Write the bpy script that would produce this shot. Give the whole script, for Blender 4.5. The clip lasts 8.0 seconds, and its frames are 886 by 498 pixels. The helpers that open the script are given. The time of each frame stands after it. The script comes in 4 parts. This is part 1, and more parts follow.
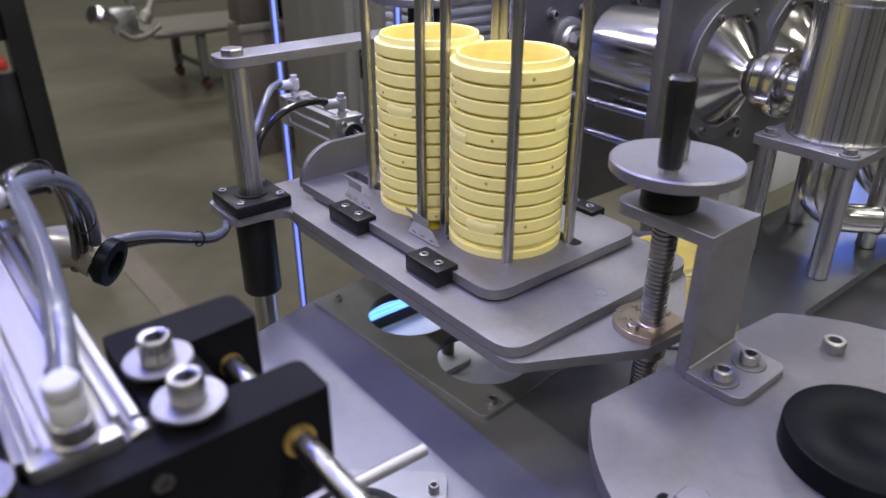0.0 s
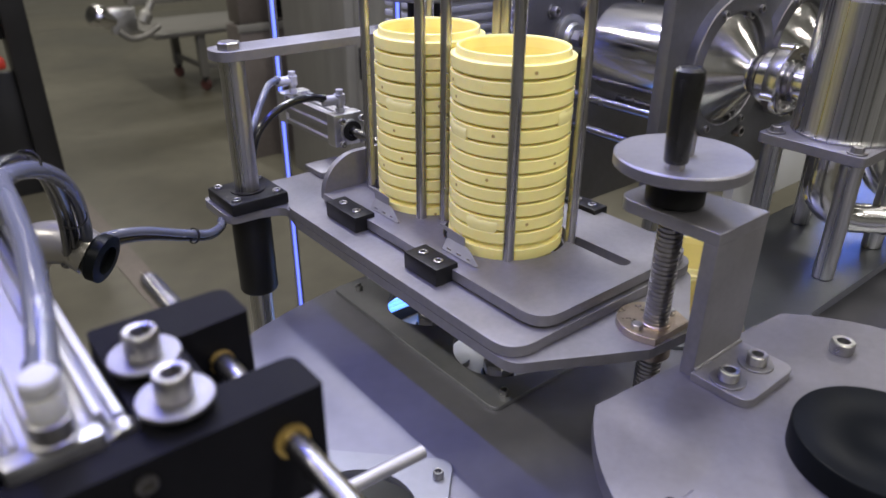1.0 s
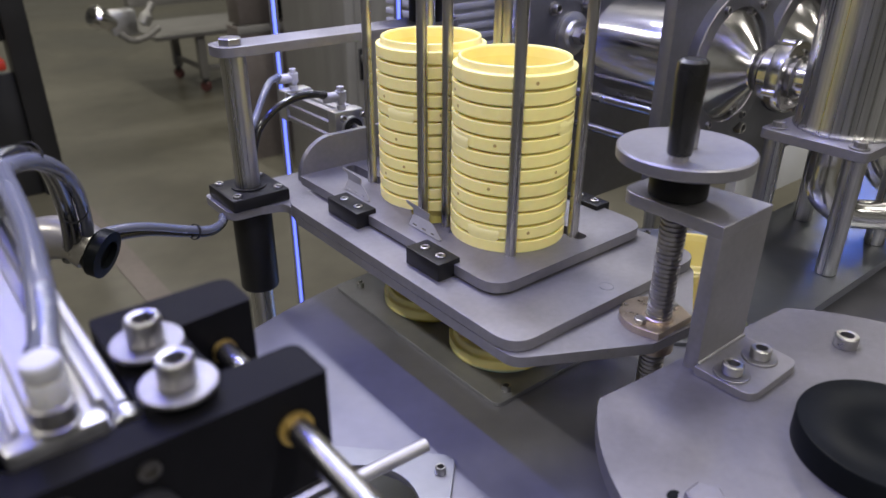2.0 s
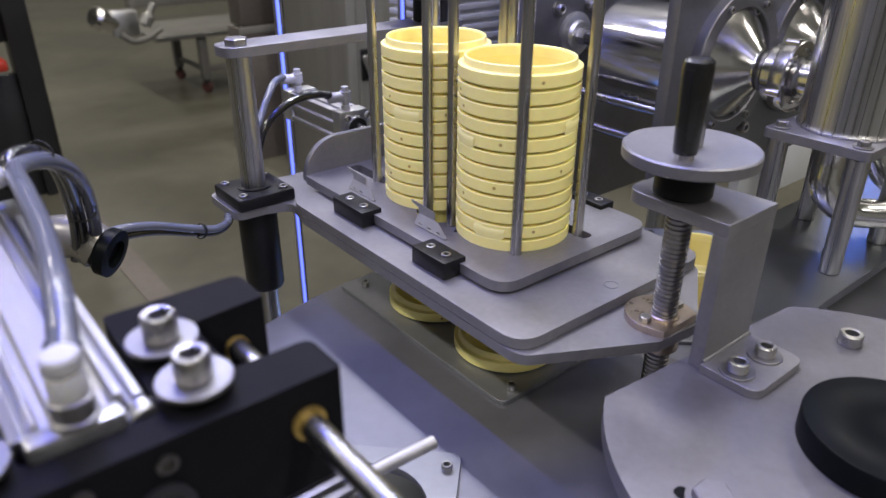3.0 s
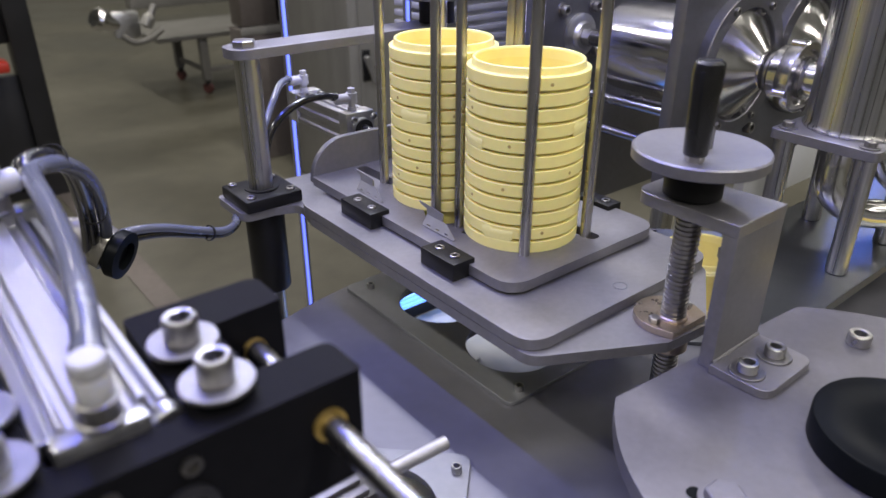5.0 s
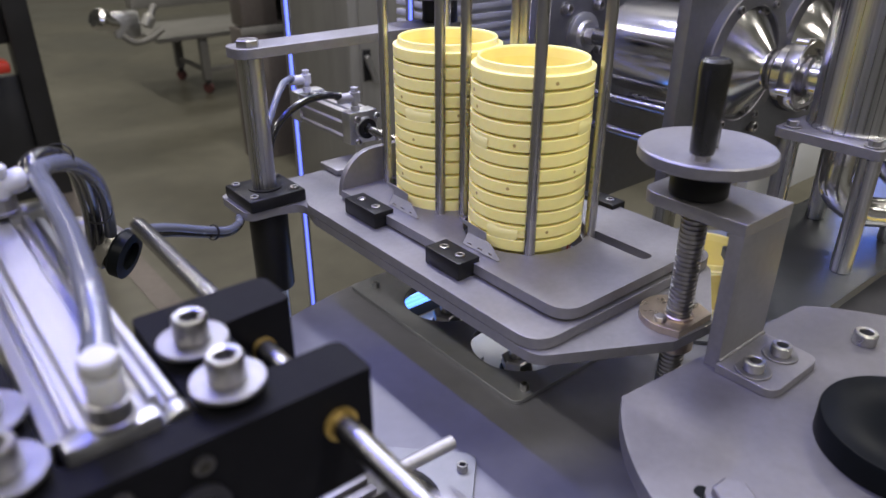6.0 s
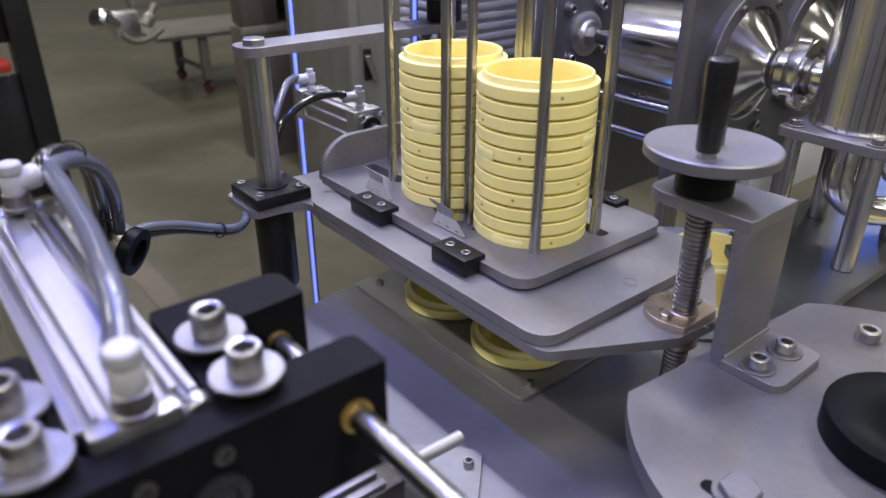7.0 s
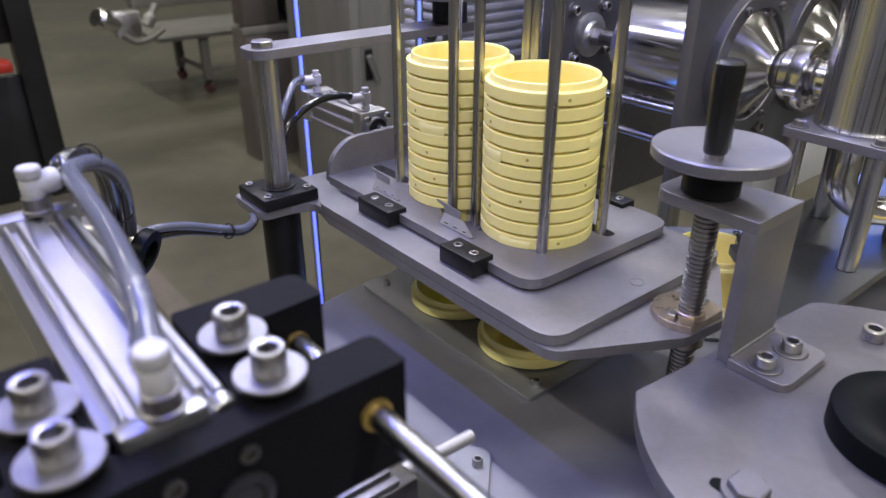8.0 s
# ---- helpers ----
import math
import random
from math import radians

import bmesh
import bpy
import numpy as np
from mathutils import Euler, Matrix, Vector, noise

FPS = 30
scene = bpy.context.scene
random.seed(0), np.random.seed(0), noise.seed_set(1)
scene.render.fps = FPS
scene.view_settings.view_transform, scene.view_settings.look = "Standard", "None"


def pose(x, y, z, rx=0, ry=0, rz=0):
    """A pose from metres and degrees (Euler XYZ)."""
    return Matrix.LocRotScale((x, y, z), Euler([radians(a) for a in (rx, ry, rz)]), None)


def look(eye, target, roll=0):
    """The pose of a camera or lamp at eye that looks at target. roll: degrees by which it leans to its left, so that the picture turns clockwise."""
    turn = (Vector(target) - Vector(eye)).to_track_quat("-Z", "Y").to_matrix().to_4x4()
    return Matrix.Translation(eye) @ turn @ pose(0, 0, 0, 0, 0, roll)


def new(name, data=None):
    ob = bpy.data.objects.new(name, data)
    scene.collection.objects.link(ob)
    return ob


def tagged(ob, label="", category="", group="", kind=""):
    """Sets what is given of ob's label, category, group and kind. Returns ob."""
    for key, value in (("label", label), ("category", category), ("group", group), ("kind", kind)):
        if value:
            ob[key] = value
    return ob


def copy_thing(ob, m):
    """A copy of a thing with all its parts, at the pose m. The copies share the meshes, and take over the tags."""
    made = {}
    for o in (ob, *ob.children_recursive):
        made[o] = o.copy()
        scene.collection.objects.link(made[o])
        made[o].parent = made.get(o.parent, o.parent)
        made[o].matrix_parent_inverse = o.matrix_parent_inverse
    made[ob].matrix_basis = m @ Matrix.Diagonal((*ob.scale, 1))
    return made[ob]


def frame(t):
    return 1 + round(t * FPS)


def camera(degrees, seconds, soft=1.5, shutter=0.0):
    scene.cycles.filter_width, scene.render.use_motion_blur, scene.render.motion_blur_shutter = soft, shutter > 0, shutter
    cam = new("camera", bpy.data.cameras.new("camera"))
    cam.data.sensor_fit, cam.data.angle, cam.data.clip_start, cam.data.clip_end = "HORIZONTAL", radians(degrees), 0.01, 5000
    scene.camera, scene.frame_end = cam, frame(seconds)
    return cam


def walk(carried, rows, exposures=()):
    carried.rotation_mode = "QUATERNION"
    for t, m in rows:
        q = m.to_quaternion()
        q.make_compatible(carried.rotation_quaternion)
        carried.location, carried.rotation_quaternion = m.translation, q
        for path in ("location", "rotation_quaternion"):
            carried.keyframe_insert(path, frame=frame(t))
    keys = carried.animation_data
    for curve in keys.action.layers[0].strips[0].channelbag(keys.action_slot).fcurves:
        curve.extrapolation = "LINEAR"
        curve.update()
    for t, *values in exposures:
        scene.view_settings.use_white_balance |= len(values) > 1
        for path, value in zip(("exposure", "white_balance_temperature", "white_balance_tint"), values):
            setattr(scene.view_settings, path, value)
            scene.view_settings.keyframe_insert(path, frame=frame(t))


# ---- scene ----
K = 0.11  # metres in one plan unit: the plan below is drawn in units of 11 cm
cam = camera(63.5, 8.0, soft=1.5, shutter=0.5)
lens = cam.data
lens.dof.use_dof, lens.dof.focus_distance, lens.dof.aperture_fstop = True, 0.63, 8.5
PATH = [
    (0, (-0.3090, -0.4078, 0.3629), (0.0273, 0.0069, 0.0892), 0.10),
    (0.5, (-0.3019, -0.4022, 0.3625), (0.0350, 0.0125, 0.0898), 0.30),
    (1, (-0.3038, -0.4006, 0.3540), (0.0339, 0.0143, 0.0823), 0.40),
    (1.5, (-0.3045, -0.4004, 0.3484), (0.0338, 0.0148, 0.0777), 0.40),
    (3, (-0.3107, -0.4002, 0.3482), (0.0274, 0.0158, 0.0787), 0.30),
    (3.5, (-0.3133, -0.3995, 0.3497), (0.0247, 0.0168, 0.0806), 0.30),
    (4, (-0.3146, -0.3979, 0.3482), (0.0235, 0.0185, 0.0793), 0.20),
    (4.5, (-0.3160, -0.3979, 0.3500), (0.0220, 0.0184, 0.0807), 0.20),
    (6, (-0.3192, -0.3943, 0.3491), (0.0187, 0.0218, 0.0795), 0.10),
    (6.5, (-0.3233, -0.3953, 0.3509), (0.0150, 0.0205, 0.0814), 0.20),
    (7, (-0.3261, -0.3941, 0.3491), (0.0124, 0.0214, 0.0794), 0.20),
    (7.5, (-0.3300, -0.3929, 0.3510), (0.0082, 0.0225, 0.0808), 0.20),
    (8, (-0.3337, -0.3931, 0.3523), (0.0047, 0.0222, 0.0821), 0.10),
]
walk(cam, [(t, look(eye, target, roll)) for t, eye, target, roll in PATH])

# ---- world, lights ----
world = bpy.data.worlds.new("hall_air")
scene.world = world
world.use_nodes = True
world.node_tree.nodes["Background"].inputs[0].default_value = (0.55, 0.58, 0.6, 1)
world.node_tree.nodes["Background"].inputs[1].default_value = 0.02


def area_lamp(name, eye, target, size_x, size_y, watts, colour):
    lamp = bpy.data.lights.new(name, "AREA")
    lamp.shape, lamp.size, lamp.size_y, lamp.energy, lamp.color = "RECTANGLE", size_x, size_y, watts, colour
    ob = new(name, lamp)
    ob.matrix_basis = look(eye, target)
    return ob


# LED tubes in the machine's canopy, running along y
for lx, ly, lz, w, tint in ((0.155, 0.42, 0.98, 9.2, (0.76, 0.78, 1.0)), (0.60, 0.66, 1.00, 3.6, (0.72, 0.77, 1.0)), (-0.20, 0.20, 0.92, 7.5, (0.14, 0.17, 1.0))):
    area_lamp("canopy_led", (lx, ly, lz), (lx, ly, 0.0), 0.022, 1.1, w, tint)
# blue LED line on the far side of the filler
area_lamp("filler_led", (1.50, 0.35, 0.80), (0.35, 0.30, 0.20), 0.035, 1.1, 5.0, (0.12, 0.24, 1.0))
# rows of hall lamps under the roof
for hx in (-3.3, 1.05, 6.0):
    # row at hy -6.5 is an unseen extra, added to brighten the cups
    for hy in (-6.5, -2.5, 1.5, 5.5, 9.5):
        area_lamp("hall_lamp", (hx, hy, 4.6), (hx, hy + 0.001, 0.0), 0.3, 1.6, 108.0 * (0.8 if hx > 5 else 1.3 if hx < 0 else 1.0) * (0.7 if hy > 5 else 1.0), (1.0, 0.955, 0.87))

# ---- materials ----


def mat(name, base, rough=0.5, metal=0.0, vary=0.08, scale=30.0, bump=0.0, bump_scale=120.0, stretch=(1, 1, 1), emit=None,
        rough_vary=0.08, stain=0.0, coat=0.0, sheen_sss=0.0, spec=0.5):
    """Principled material with colour variation at two scales, roughness variation and fine relief in object space."""
    m = bpy.data.materials.new(name)
    m.use_nodes = True
    nt = m.node_tree
    b = nt.nodes["Principled BSDF"]
    b.inputs["Metallic"].default_value = metal
    b.inputs["Coat Weight"].default_value = coat
    b.inputs["Specular IOR Level"].default_value = spec
    if sheen_sss:
        b.inputs["Subsurface Weight"].default_value = sheen_sss
        b.inputs["Subsurface Radius"].default_value = (0.004, 0.003, 0.001)
        b.inputs["Subsurface Scale"].default_value = 1.0
    tc = nt.nodes.new("ShaderNodeTexCoord")
    mp = nt.nodes.new("ShaderNodeMapping")
    mp.inputs["Scale"].default_value = stretch
    nt.links.new(tc.outputs["Object"], mp.inputs["Vector"])
    n1 = nt.nodes.new("ShaderNodeTexNoise")
    n1.inputs["Scale"].default_value, n1.inputs["Detail"].default_value = scale, 5
    n2 = nt.nodes.new("ShaderNodeTexNoise")
    n2.inputs["Scale"].default_value, n2.inputs["Detail"].default_value = scale * 9, 3
    for n in (n1, n2):
        nt.links.new(mp.outputs[0], n.inputs["Vector"])
    add = nt.nodes.new("ShaderNodeMath")
    add.operation = "MULTIPLY_ADD"
    add.inputs[1].default_value = 0.45
    nt.links.new(n2.outputs["Fac"], add.inputs[0])
    nt.links.new(n1.outputs["Fac"], add.inputs[2])
    ramp = nt.nodes.new("ShaderNodeMapRange")
    ramp.inputs["From Min"].default_value, ramp.inputs["From Max"].default_value = 0.45, 1.0
    ramp.inputs["To Min"].default_value, ramp.inputs["To Max"].default_value = 1 - vary, 1 + vary
    nt.links.new(add.outputs[0], ramp.inputs["Value"])
    mul = nt.nodes.new("ShaderNodeVectorMath")
    mul.operation = "SCALE"
    mul.inputs[0].default_value = base
    nt.links.new(ramp.outputs[0], mul.inputs["Scale"])
    nt.links.new(mul.outputs[0], b.inputs["Base Color"])
    rr = nt.nodes.new("ShaderNodeMapRange")
    rr.inputs["From Min"].default_value, rr.inputs["From Max"].default_value = 0.3, 0.75
    rr.inputs["To Min"].default_value, rr.inputs["To Max"].default_value = max(0.02, rough - rough_vary), min(1, rough + rough_vary)
    nt.links.new(n1.outputs["Fac"], rr.inputs["Value"])
    nt.links.new(rr.outputs[0], b.inputs["Roughness"])
    if bump:
        n3 = nt.nodes.new("ShaderNodeTexNoise")
        n3.inputs["Scale"].default_value, n3.inputs["Detail"].default_value = bump_scale, 4
        nt.links.new(mp.outputs[0], n3.inputs["Vector"])
        bp = nt.nodes.new("ShaderNodeBump")
        bp.inputs["Strength"].default_value, bp.inputs["Distance"].default_value = bump, 0.0006
        nt.links.new(n3.outputs["Fac"], bp.inputs["Height"])
        nt.links.new(bp.outputs[0], b.inputs["Normal"])
    if emit:
        b.inputs["Emission Color"].default_value = (*emit[:3], 1)
        b.inputs["Emission Strength"].default_value = emit[3]
    return m


BLASTED = mat("bead_blasted_steel", (0.25, 0.244, 0.26), 0.45, 0.75, 0.15, 22, 0.25, 1800, rough_vary=0.06)
# darker copy of the blasted steel, bluish light put into its colour
FILLER = mat("blue_lit_plate_steel", (0.185, 0.185, 0.205), 0.42, 0.8, 0.14, 16, 0.25, 1800, rough_vary=0.07)
# blasted steel darkened: the shade on the disc is put into its colour
DISC = mat("shade_darkened_steel", (0.175, 0.17, 0.19), 0.46, 0.75, 0.16, 20, 0.25, 1800, rough_vary=0.07)
TABLE = mat("satin_table_steel", (0.200, 0.200, 0.232), 0.42, 0.55, 0.10, 9, 0.2, 1500, rough_vary=0.07)
MOULD = mat("dark_satin_steel", (0.235, 0.24, 0.26), 0.40, 0.6, 0.10, 14, 0.2, 1500)
BRUSHED_Z = mat("brushed_round_steel", (0.49, 0.487, 0.487), 0.32, 1.0, 0.32, 60, 0.15, 300, (5, 5, 0.04))
POLISHED = mat("polished_steel", (0.66, 0.65, 0.65), 0.19, 1.0, 0.06, 20, 0.02, 200, (8, 0.6, 8))
CHROME = mat("ground_chrome_rod", (0.36, 0.355, 0.36), 0.26, 1.0, 0.05, 30, rough_vary=0.04)
ROD = mat("guide_rod_steel", (0.46, 0.45, 0.44), 0.30, 1.0, 0.08, 40, 0.1, 600, (4, 4, 0.3))
SCREW = mat("bright_screw_steel", (0.37, 0.36, 0.36), 0.36, 1.0, 0.18, 150)
THREAD = mat("oily_thread_steel", (0.34, 0.33, 0.32), 0.36, 1.0, 0.15, 90)
BRONZE = mat("bronze", (0.50, 0.42, 0.33), 0.34, 1.0, 0.16, 60, 0.15, 500)
BRASS = mat("old_brass", (0.52, 0.36, 0.10), 0.45, 0.8, 0.25, 90, 0.4, 400)
BLACK = mat("black_acetal", (0.008, 0.008, 0.009), 0.42, 0.0, 0.2, 40, 0.12, 900, spec=0.25)
ANODISED = mat("black_anodised_aluminium", (0.007, 0.007, 0.009), 0.50, 0.0, 0.2, 30, 0.15, 1500, spec=0.045)
GRIP = mat("black_bakelite", (0.010, 0.010, 0.010), 0.26, 0.0, 0.1, 30)
RUBBER = mat("black_rubber_cap", (0.005, 0.006, 0.007), 0.40, 0.0, 0.2, 25, 0.08, 500, spec=0.06)
YELLOW = mat("pale_yellow_plastic", (0.97, 0.845, 0.325), 0.36, 0.0, 0.04, 25, 0.05, 300, sheen_sss=0.25)
CREAM = mat("cream_plastic_wall", (0.93, 0.80, 0.27), 0.42, 0.0, 0.03, 25, sheen_sss=0.2)
TABWHITE = mat("paler_tab_plastic", (0.95, 0.86, 0.36), 0.35, 0, 0.05, 60)
PIT = mat("pit_shade_ochre", (0.45, 0.32, 0.10), 0.6)
PRINT_GREEN = mat("print_green", (0.18, 0.34, 0.03), 0.35, 0, 0.3, 60)
PRINT_SKY = mat("print_sky", (0.30, 0.52, 0.62), 0.35, 0, 0.25, 60)
PRINT_YELLOW = mat("print_yellow", (0.72, 0.55, 0.06), 0.35, 0, 0.3, 50)
PRINT_DARK = mat("print_dark_green", (0.05, 0.10, 0.02), 0.35, 0, 0.2, 60)
PRINT_WHITE = mat("print_white", (0.80, 0.74, 0.66), 0.35, 0, 0.05, 60)
PRINT_RED = mat("print_red", (0.60, 0.03, 0.03), 0.35, 0, 0.1, 60)
PRINT_ORANGE = mat("print_orange", (0.75, 0.25, 0.03), 0.35, 0, 0.3, 50)
ALU = mat("extruded_aluminium", (0.42, 0.42, 0.44), 0.40, 1.0, 0.10, 30, 0.1, 300, (8, 0.3, 8))
ALU_CAST = mat("cast_aluminium", (0.58, 0.58, 0.59), 0.38, 1.0, 0.08, 60, 0.2, 700)
SILVER = mat("silver_motor_paint", (0.50, 0.50, 0.53), 0.35, 0.4, 0.12, 20)
HOSE = mat("blue_grey_hose", (0.105, 0.112, 0.145), 0.22, 0, 0.08, 40, coat=0.4)
HOSE_BLACK = mat("black_hose", (0.014, 0.014, 0.016), 0.2, 0, 0.1, 40, coat=0.4)
WHITE = mat("white_nylon_fitting", (0.40, 0.40, 0.44), 0.32, 0, 0.04, 60)
BEIGE = mat("beige_painted_tube", (0.22, 0.21, 0.19), 0.3, 0.5, 0.06, 20)
BLUE = mat("blue_silicone", (0.02, 0.07, 0.42), 0.35, 0, 0.1, 60)
CONCRETE = mat("polished_concrete", (0.083, 0.078, 0.059), 0.42, 0, 0.36, 1.1, 0.25, 60, rough_vary=0.14)
WALLPAINT = mat("grey_wall_panel", (0.42, 0.43, 0.43), 0.6, 0, 0.12, 1.2)
PALE = mat("pale_grey_sheet_paint", (0.55, 0.56, 0.57), 0.38, 0.0, 0.06, 6, 0.1, 300)
WASHER = mat("dull_washer_steel", (0.25, 0.245, 0.25), 0.46, 1.0, 0.2, 120, 0.1, 600)
DARKBOLT = mat("blackened_bolt_steel", (0.10, 0.095, 0.09), 0.35, 0.9, 0.25, 90)
BRIGHT = mat("bright_cap_screw_steel", (0.36, 0.355, 0.35), 0.34, 1.0, 0.15, 150)
SEAL = mat("grey_rubber_seal", (0.014, 0.014, 0.018), 0.38, 0.0, 0.2, 60, 0.1, 400)
NYLON = mat("translucent_white_nylon", (0.42, 0.42, 0.46), 0.28, 0, 0.04, 60, sheen_sss=0.3)
UNDER_LED = mat("pale_blue_led", (0.3, 0.4, 0.9), 0.5, emit=(0.10, 0.31, 1.0, 2.3))
DARKSTEEL = mat("dark_machine_paint", (0.009, 0.009, 0.010), 0.45, 0, 0.3, 6)
CABINET = mat("cabinet_steel", (0.30, 0.295, 0.285), 0.38, 0.6, 0.12, 5, 0.1, 300, (6, 6, 0.4))
BROWNSTEEL = mat("tinted_machine_panel", (0.16, 0.14, 0.13), 0.5, 0.6, 0.2, 4)
REDPLASTIC = mat("red_plastic", (0.36, 0.028, 0.014), 0.4, 0, 0.15, 20)
CASTER_RED = mat("red_caster_wheel", (0.08, 0.028, 0.025), 0.5, 0, 0.2, 20)
LED = mat("blue_led", (0.1, 0.2, 0.9), 0.5, emit=(0.13, 0.17, 1.0, 2.0))
GREYPAINT = mat("grey_painted_steel", (0.17, 0.165, 0.155), 0.45, 0.2, 0.15, 5)
BLADE = mat("sheet_blade_steel", (0.36, 0.355, 0.36), 0.5, 0.7, 0.1, 60)
PLATE2 = mat("satin_deck_steel", (0.20, 0.21, 0.225), 0.38, 1.0, 0.10, 7, 0.15, 1500)

# ---- mesh helpers: all coordinates in plan units ----
BASE = {}


def thing(name, base, label, category, group="", kind=""):
    ob = new(name)
    ob.empty_display_size = 0.02
    ob.location = Vector(base) * K
    BASE[ob] = Vector(base)
    return tagged(ob, label, category, group, kind)


def finish(name, bm, material, base, bevel=0.0, angle=35):
    bmesh.ops.recalc_face_normals(bm, faces=bm.faces[:])
    bmesh.ops.transform(bm, matrix=Matrix.Scale(K, 4) @ Matrix.Translation(-Vector(base)), verts=bm.verts[:])
    me = bpy.data.meshes.new(name)
    bm.to_mesh(me)
    bm.free()
    me.materials.append(material)
    for p in me.polygons:
        p.use_smooth = True
    me.set_sharp_from_angle(angle=radians(angle))
    ob = new(name, me)
    if bevel:
        mod = ob.modifiers.new("edge", "BEVEL")
        mod.width, mod.segments, mod.limit_method, mod.angle_limit = bevel * K, 2, "ANGLE", radians(50)
    return ob


def part(name, bm, material, parent, label="", bevel=0.0, angle=35):
    base = BASE[parent]
    ob = finish(name, bm, material, base, bevel, angle)
    ob.parent = parent
    BASE[ob] = base
    return tagged(ob, label)


def solo(name, bm, material, base, label, category="", kind="", group="", bevel=0.0, angle=35):
    ob = finish(name, bm, material, base, bevel, angle)
    ob.location = Vector(base) * K
    BASE[ob] = Vector(base)
    return tagged(ob, label, category, group, kind)


def box(bm, x0, x1, y0, y1, z0, z1, r=0.0, seg=2):
    made = bmesh.ops.create_cube(bm, size=1.0)
    bmesh.ops.transform(bm, verts=made["verts"], matrix=Matrix.Translation(((x0 + x1) / 2, (y0 + y1) / 2, (z0 + z1) / 2))
                        @ Matrix.Diagonal((x1 - x0, y1 - y0, z1 - z0, 1)))
    if r:
        es = list({e for v in made["verts"] for e in v.link_edges})
        bmesh.ops.bevel(bm, geom=es, offset=r, segments=seg, affect="EDGES", profile=0.5)
    return bm


def lathe(bm, profile, at=(0, 0, 0), axis=(0, 0, 1), seg=32, close=False):
    """Turns a profile of (radius, height) about an axis through at."""
    turn = Vector((0, 0, 1)).rotation_difference(Vector(axis)).to_matrix().to_4x4()
    m = Matrix.Translation(at) @ turn
    rings = []
    for r, h in profile:
        if r < 1e-5:
            rings.append([bm.verts.new(m @ Vector((0, 0, h)))])
        else:
            rings.append([bm.verts.new(m @ Vector((r * math.cos(2 * math.pi * i / seg), r * math.sin(2 * math.pi * i / seg), h))) for i in range(seg)])
    pairs = list(zip(rings, rings[1:]))
    if close:
        pairs.append((rings[-1], rings[0]))
    for a, b in pairs:
        for i in range(seg):
            j = (i + 1) % seg
            if len(a) == 1 and len(b) == 1:
                continue
            if len(a) == 1:
                bm.faces.new((a[0], b[i], b[j]))
            elif len(b) == 1:
                bm.faces.new((a[i], a[j], b[0]))
            else:
                bm.faces.new((a[i], a[j], b[j], b[i]))
    return bm


def rodbar(bm, p, q, r, seg=20, c=0.0):
    d = Vector(q) - Vector(p)
    c = c or r * 0.12
    return lathe(bm, [(0, 0), (r - c, 0), (r, c), (r, d.length - c), (r - c, d.length), (0, d.length)], p, d.normalized(), seg)


def rounded(points, radii, seg=6):
    """A closed outline whose corners are rounded by the radii given."""
    out = []
    n = len(points)
    for i in range(n):
        p, a, b = Vector(points[i]), Vector(points[i - 1]), Vector(points[(i + 1) % n])
        r = radii[i] if isinstance(radii, (list, tuple)) else radii
        if r <= 0:
            out.append(p)
            continue
        u, v = (a - p).normalized(), (b - p).normalized()
        half = u.angle(v) / 2
        cut = min(r / math.tan(half), 0.49 * (a - p).length, 0.49 * (b - p).length)
        for k in range(seg + 1):
            s = k / seg
            out.append((p + u * cut) * (1 - s) ** 2 + p * 2 * s * (1 - s) + (p + v * cut) * s ** 2)
    return out


def ring2(cx, cy, r, seg=32):
    return [Vector((cx + r * math.cos(2 * math.pi * i / seg), cy + r * math.sin(2 * math.pi * i / seg))) for i in range(seg)]


def slot2(x0, x1, y0, y1, seg=5):
    r = min(x1 - x0, y1 - y0) / 2
    return rounded([(x0, y0), (x1, y0), (x1, y1), (x0, y1)], r * 0.98, seg)


def plate(bm, outline, z0, z1, holes=(), m=None):
    """An outline with holes, from z0 to z1; m turns it into place."""
    m = m or Matrix()
    edges = []
    for loop in (outline, *holes):
        vs = [bm.verts.new(m @ Vector((p[0], p[1], z0))) for p in loop]
        edges += [bm.edges.new((vs[i - 1], vs[i])) for i in range(len(vs))]
    up = m.to_3x3() @ Vector((0, 0, 1))
    faces = [f for f in bmesh.ops.triangle_fill(bm, use_beauty=True, use_dissolve=False, edges=edges, normal=up)["geom"] if isinstance(f, bmesh.types.BMFace)]
    made = bmesh.ops.extrude_face_region(bm, geom=faces)
    bmesh.ops.translate(bm, verts=[v for v in made["geom"] if isinstance(v, bmesh.types.BMVert)], vec=up * (z1 - z0))
    return bm


def smooth_path(points, per=8):
    ps = [Vector(p) for p in points]
    ps = [ps[0] * 2 - ps[1]] + ps + [ps[-1] * 2 - ps[-2]]
    out = []
    for i in range(1, len(ps) - 2):
        a, b, c, d = ps[i - 1:i + 3]
        for k in range(per):
            t = k / per
            out.append(0.5 * (2 * b + (c - a) * t + (2 * a - 5 * b + 4 * c - d) * t * t + (3 * b - a - 3 * c + d) * t ** 3))
    return out + [ps[-2]]


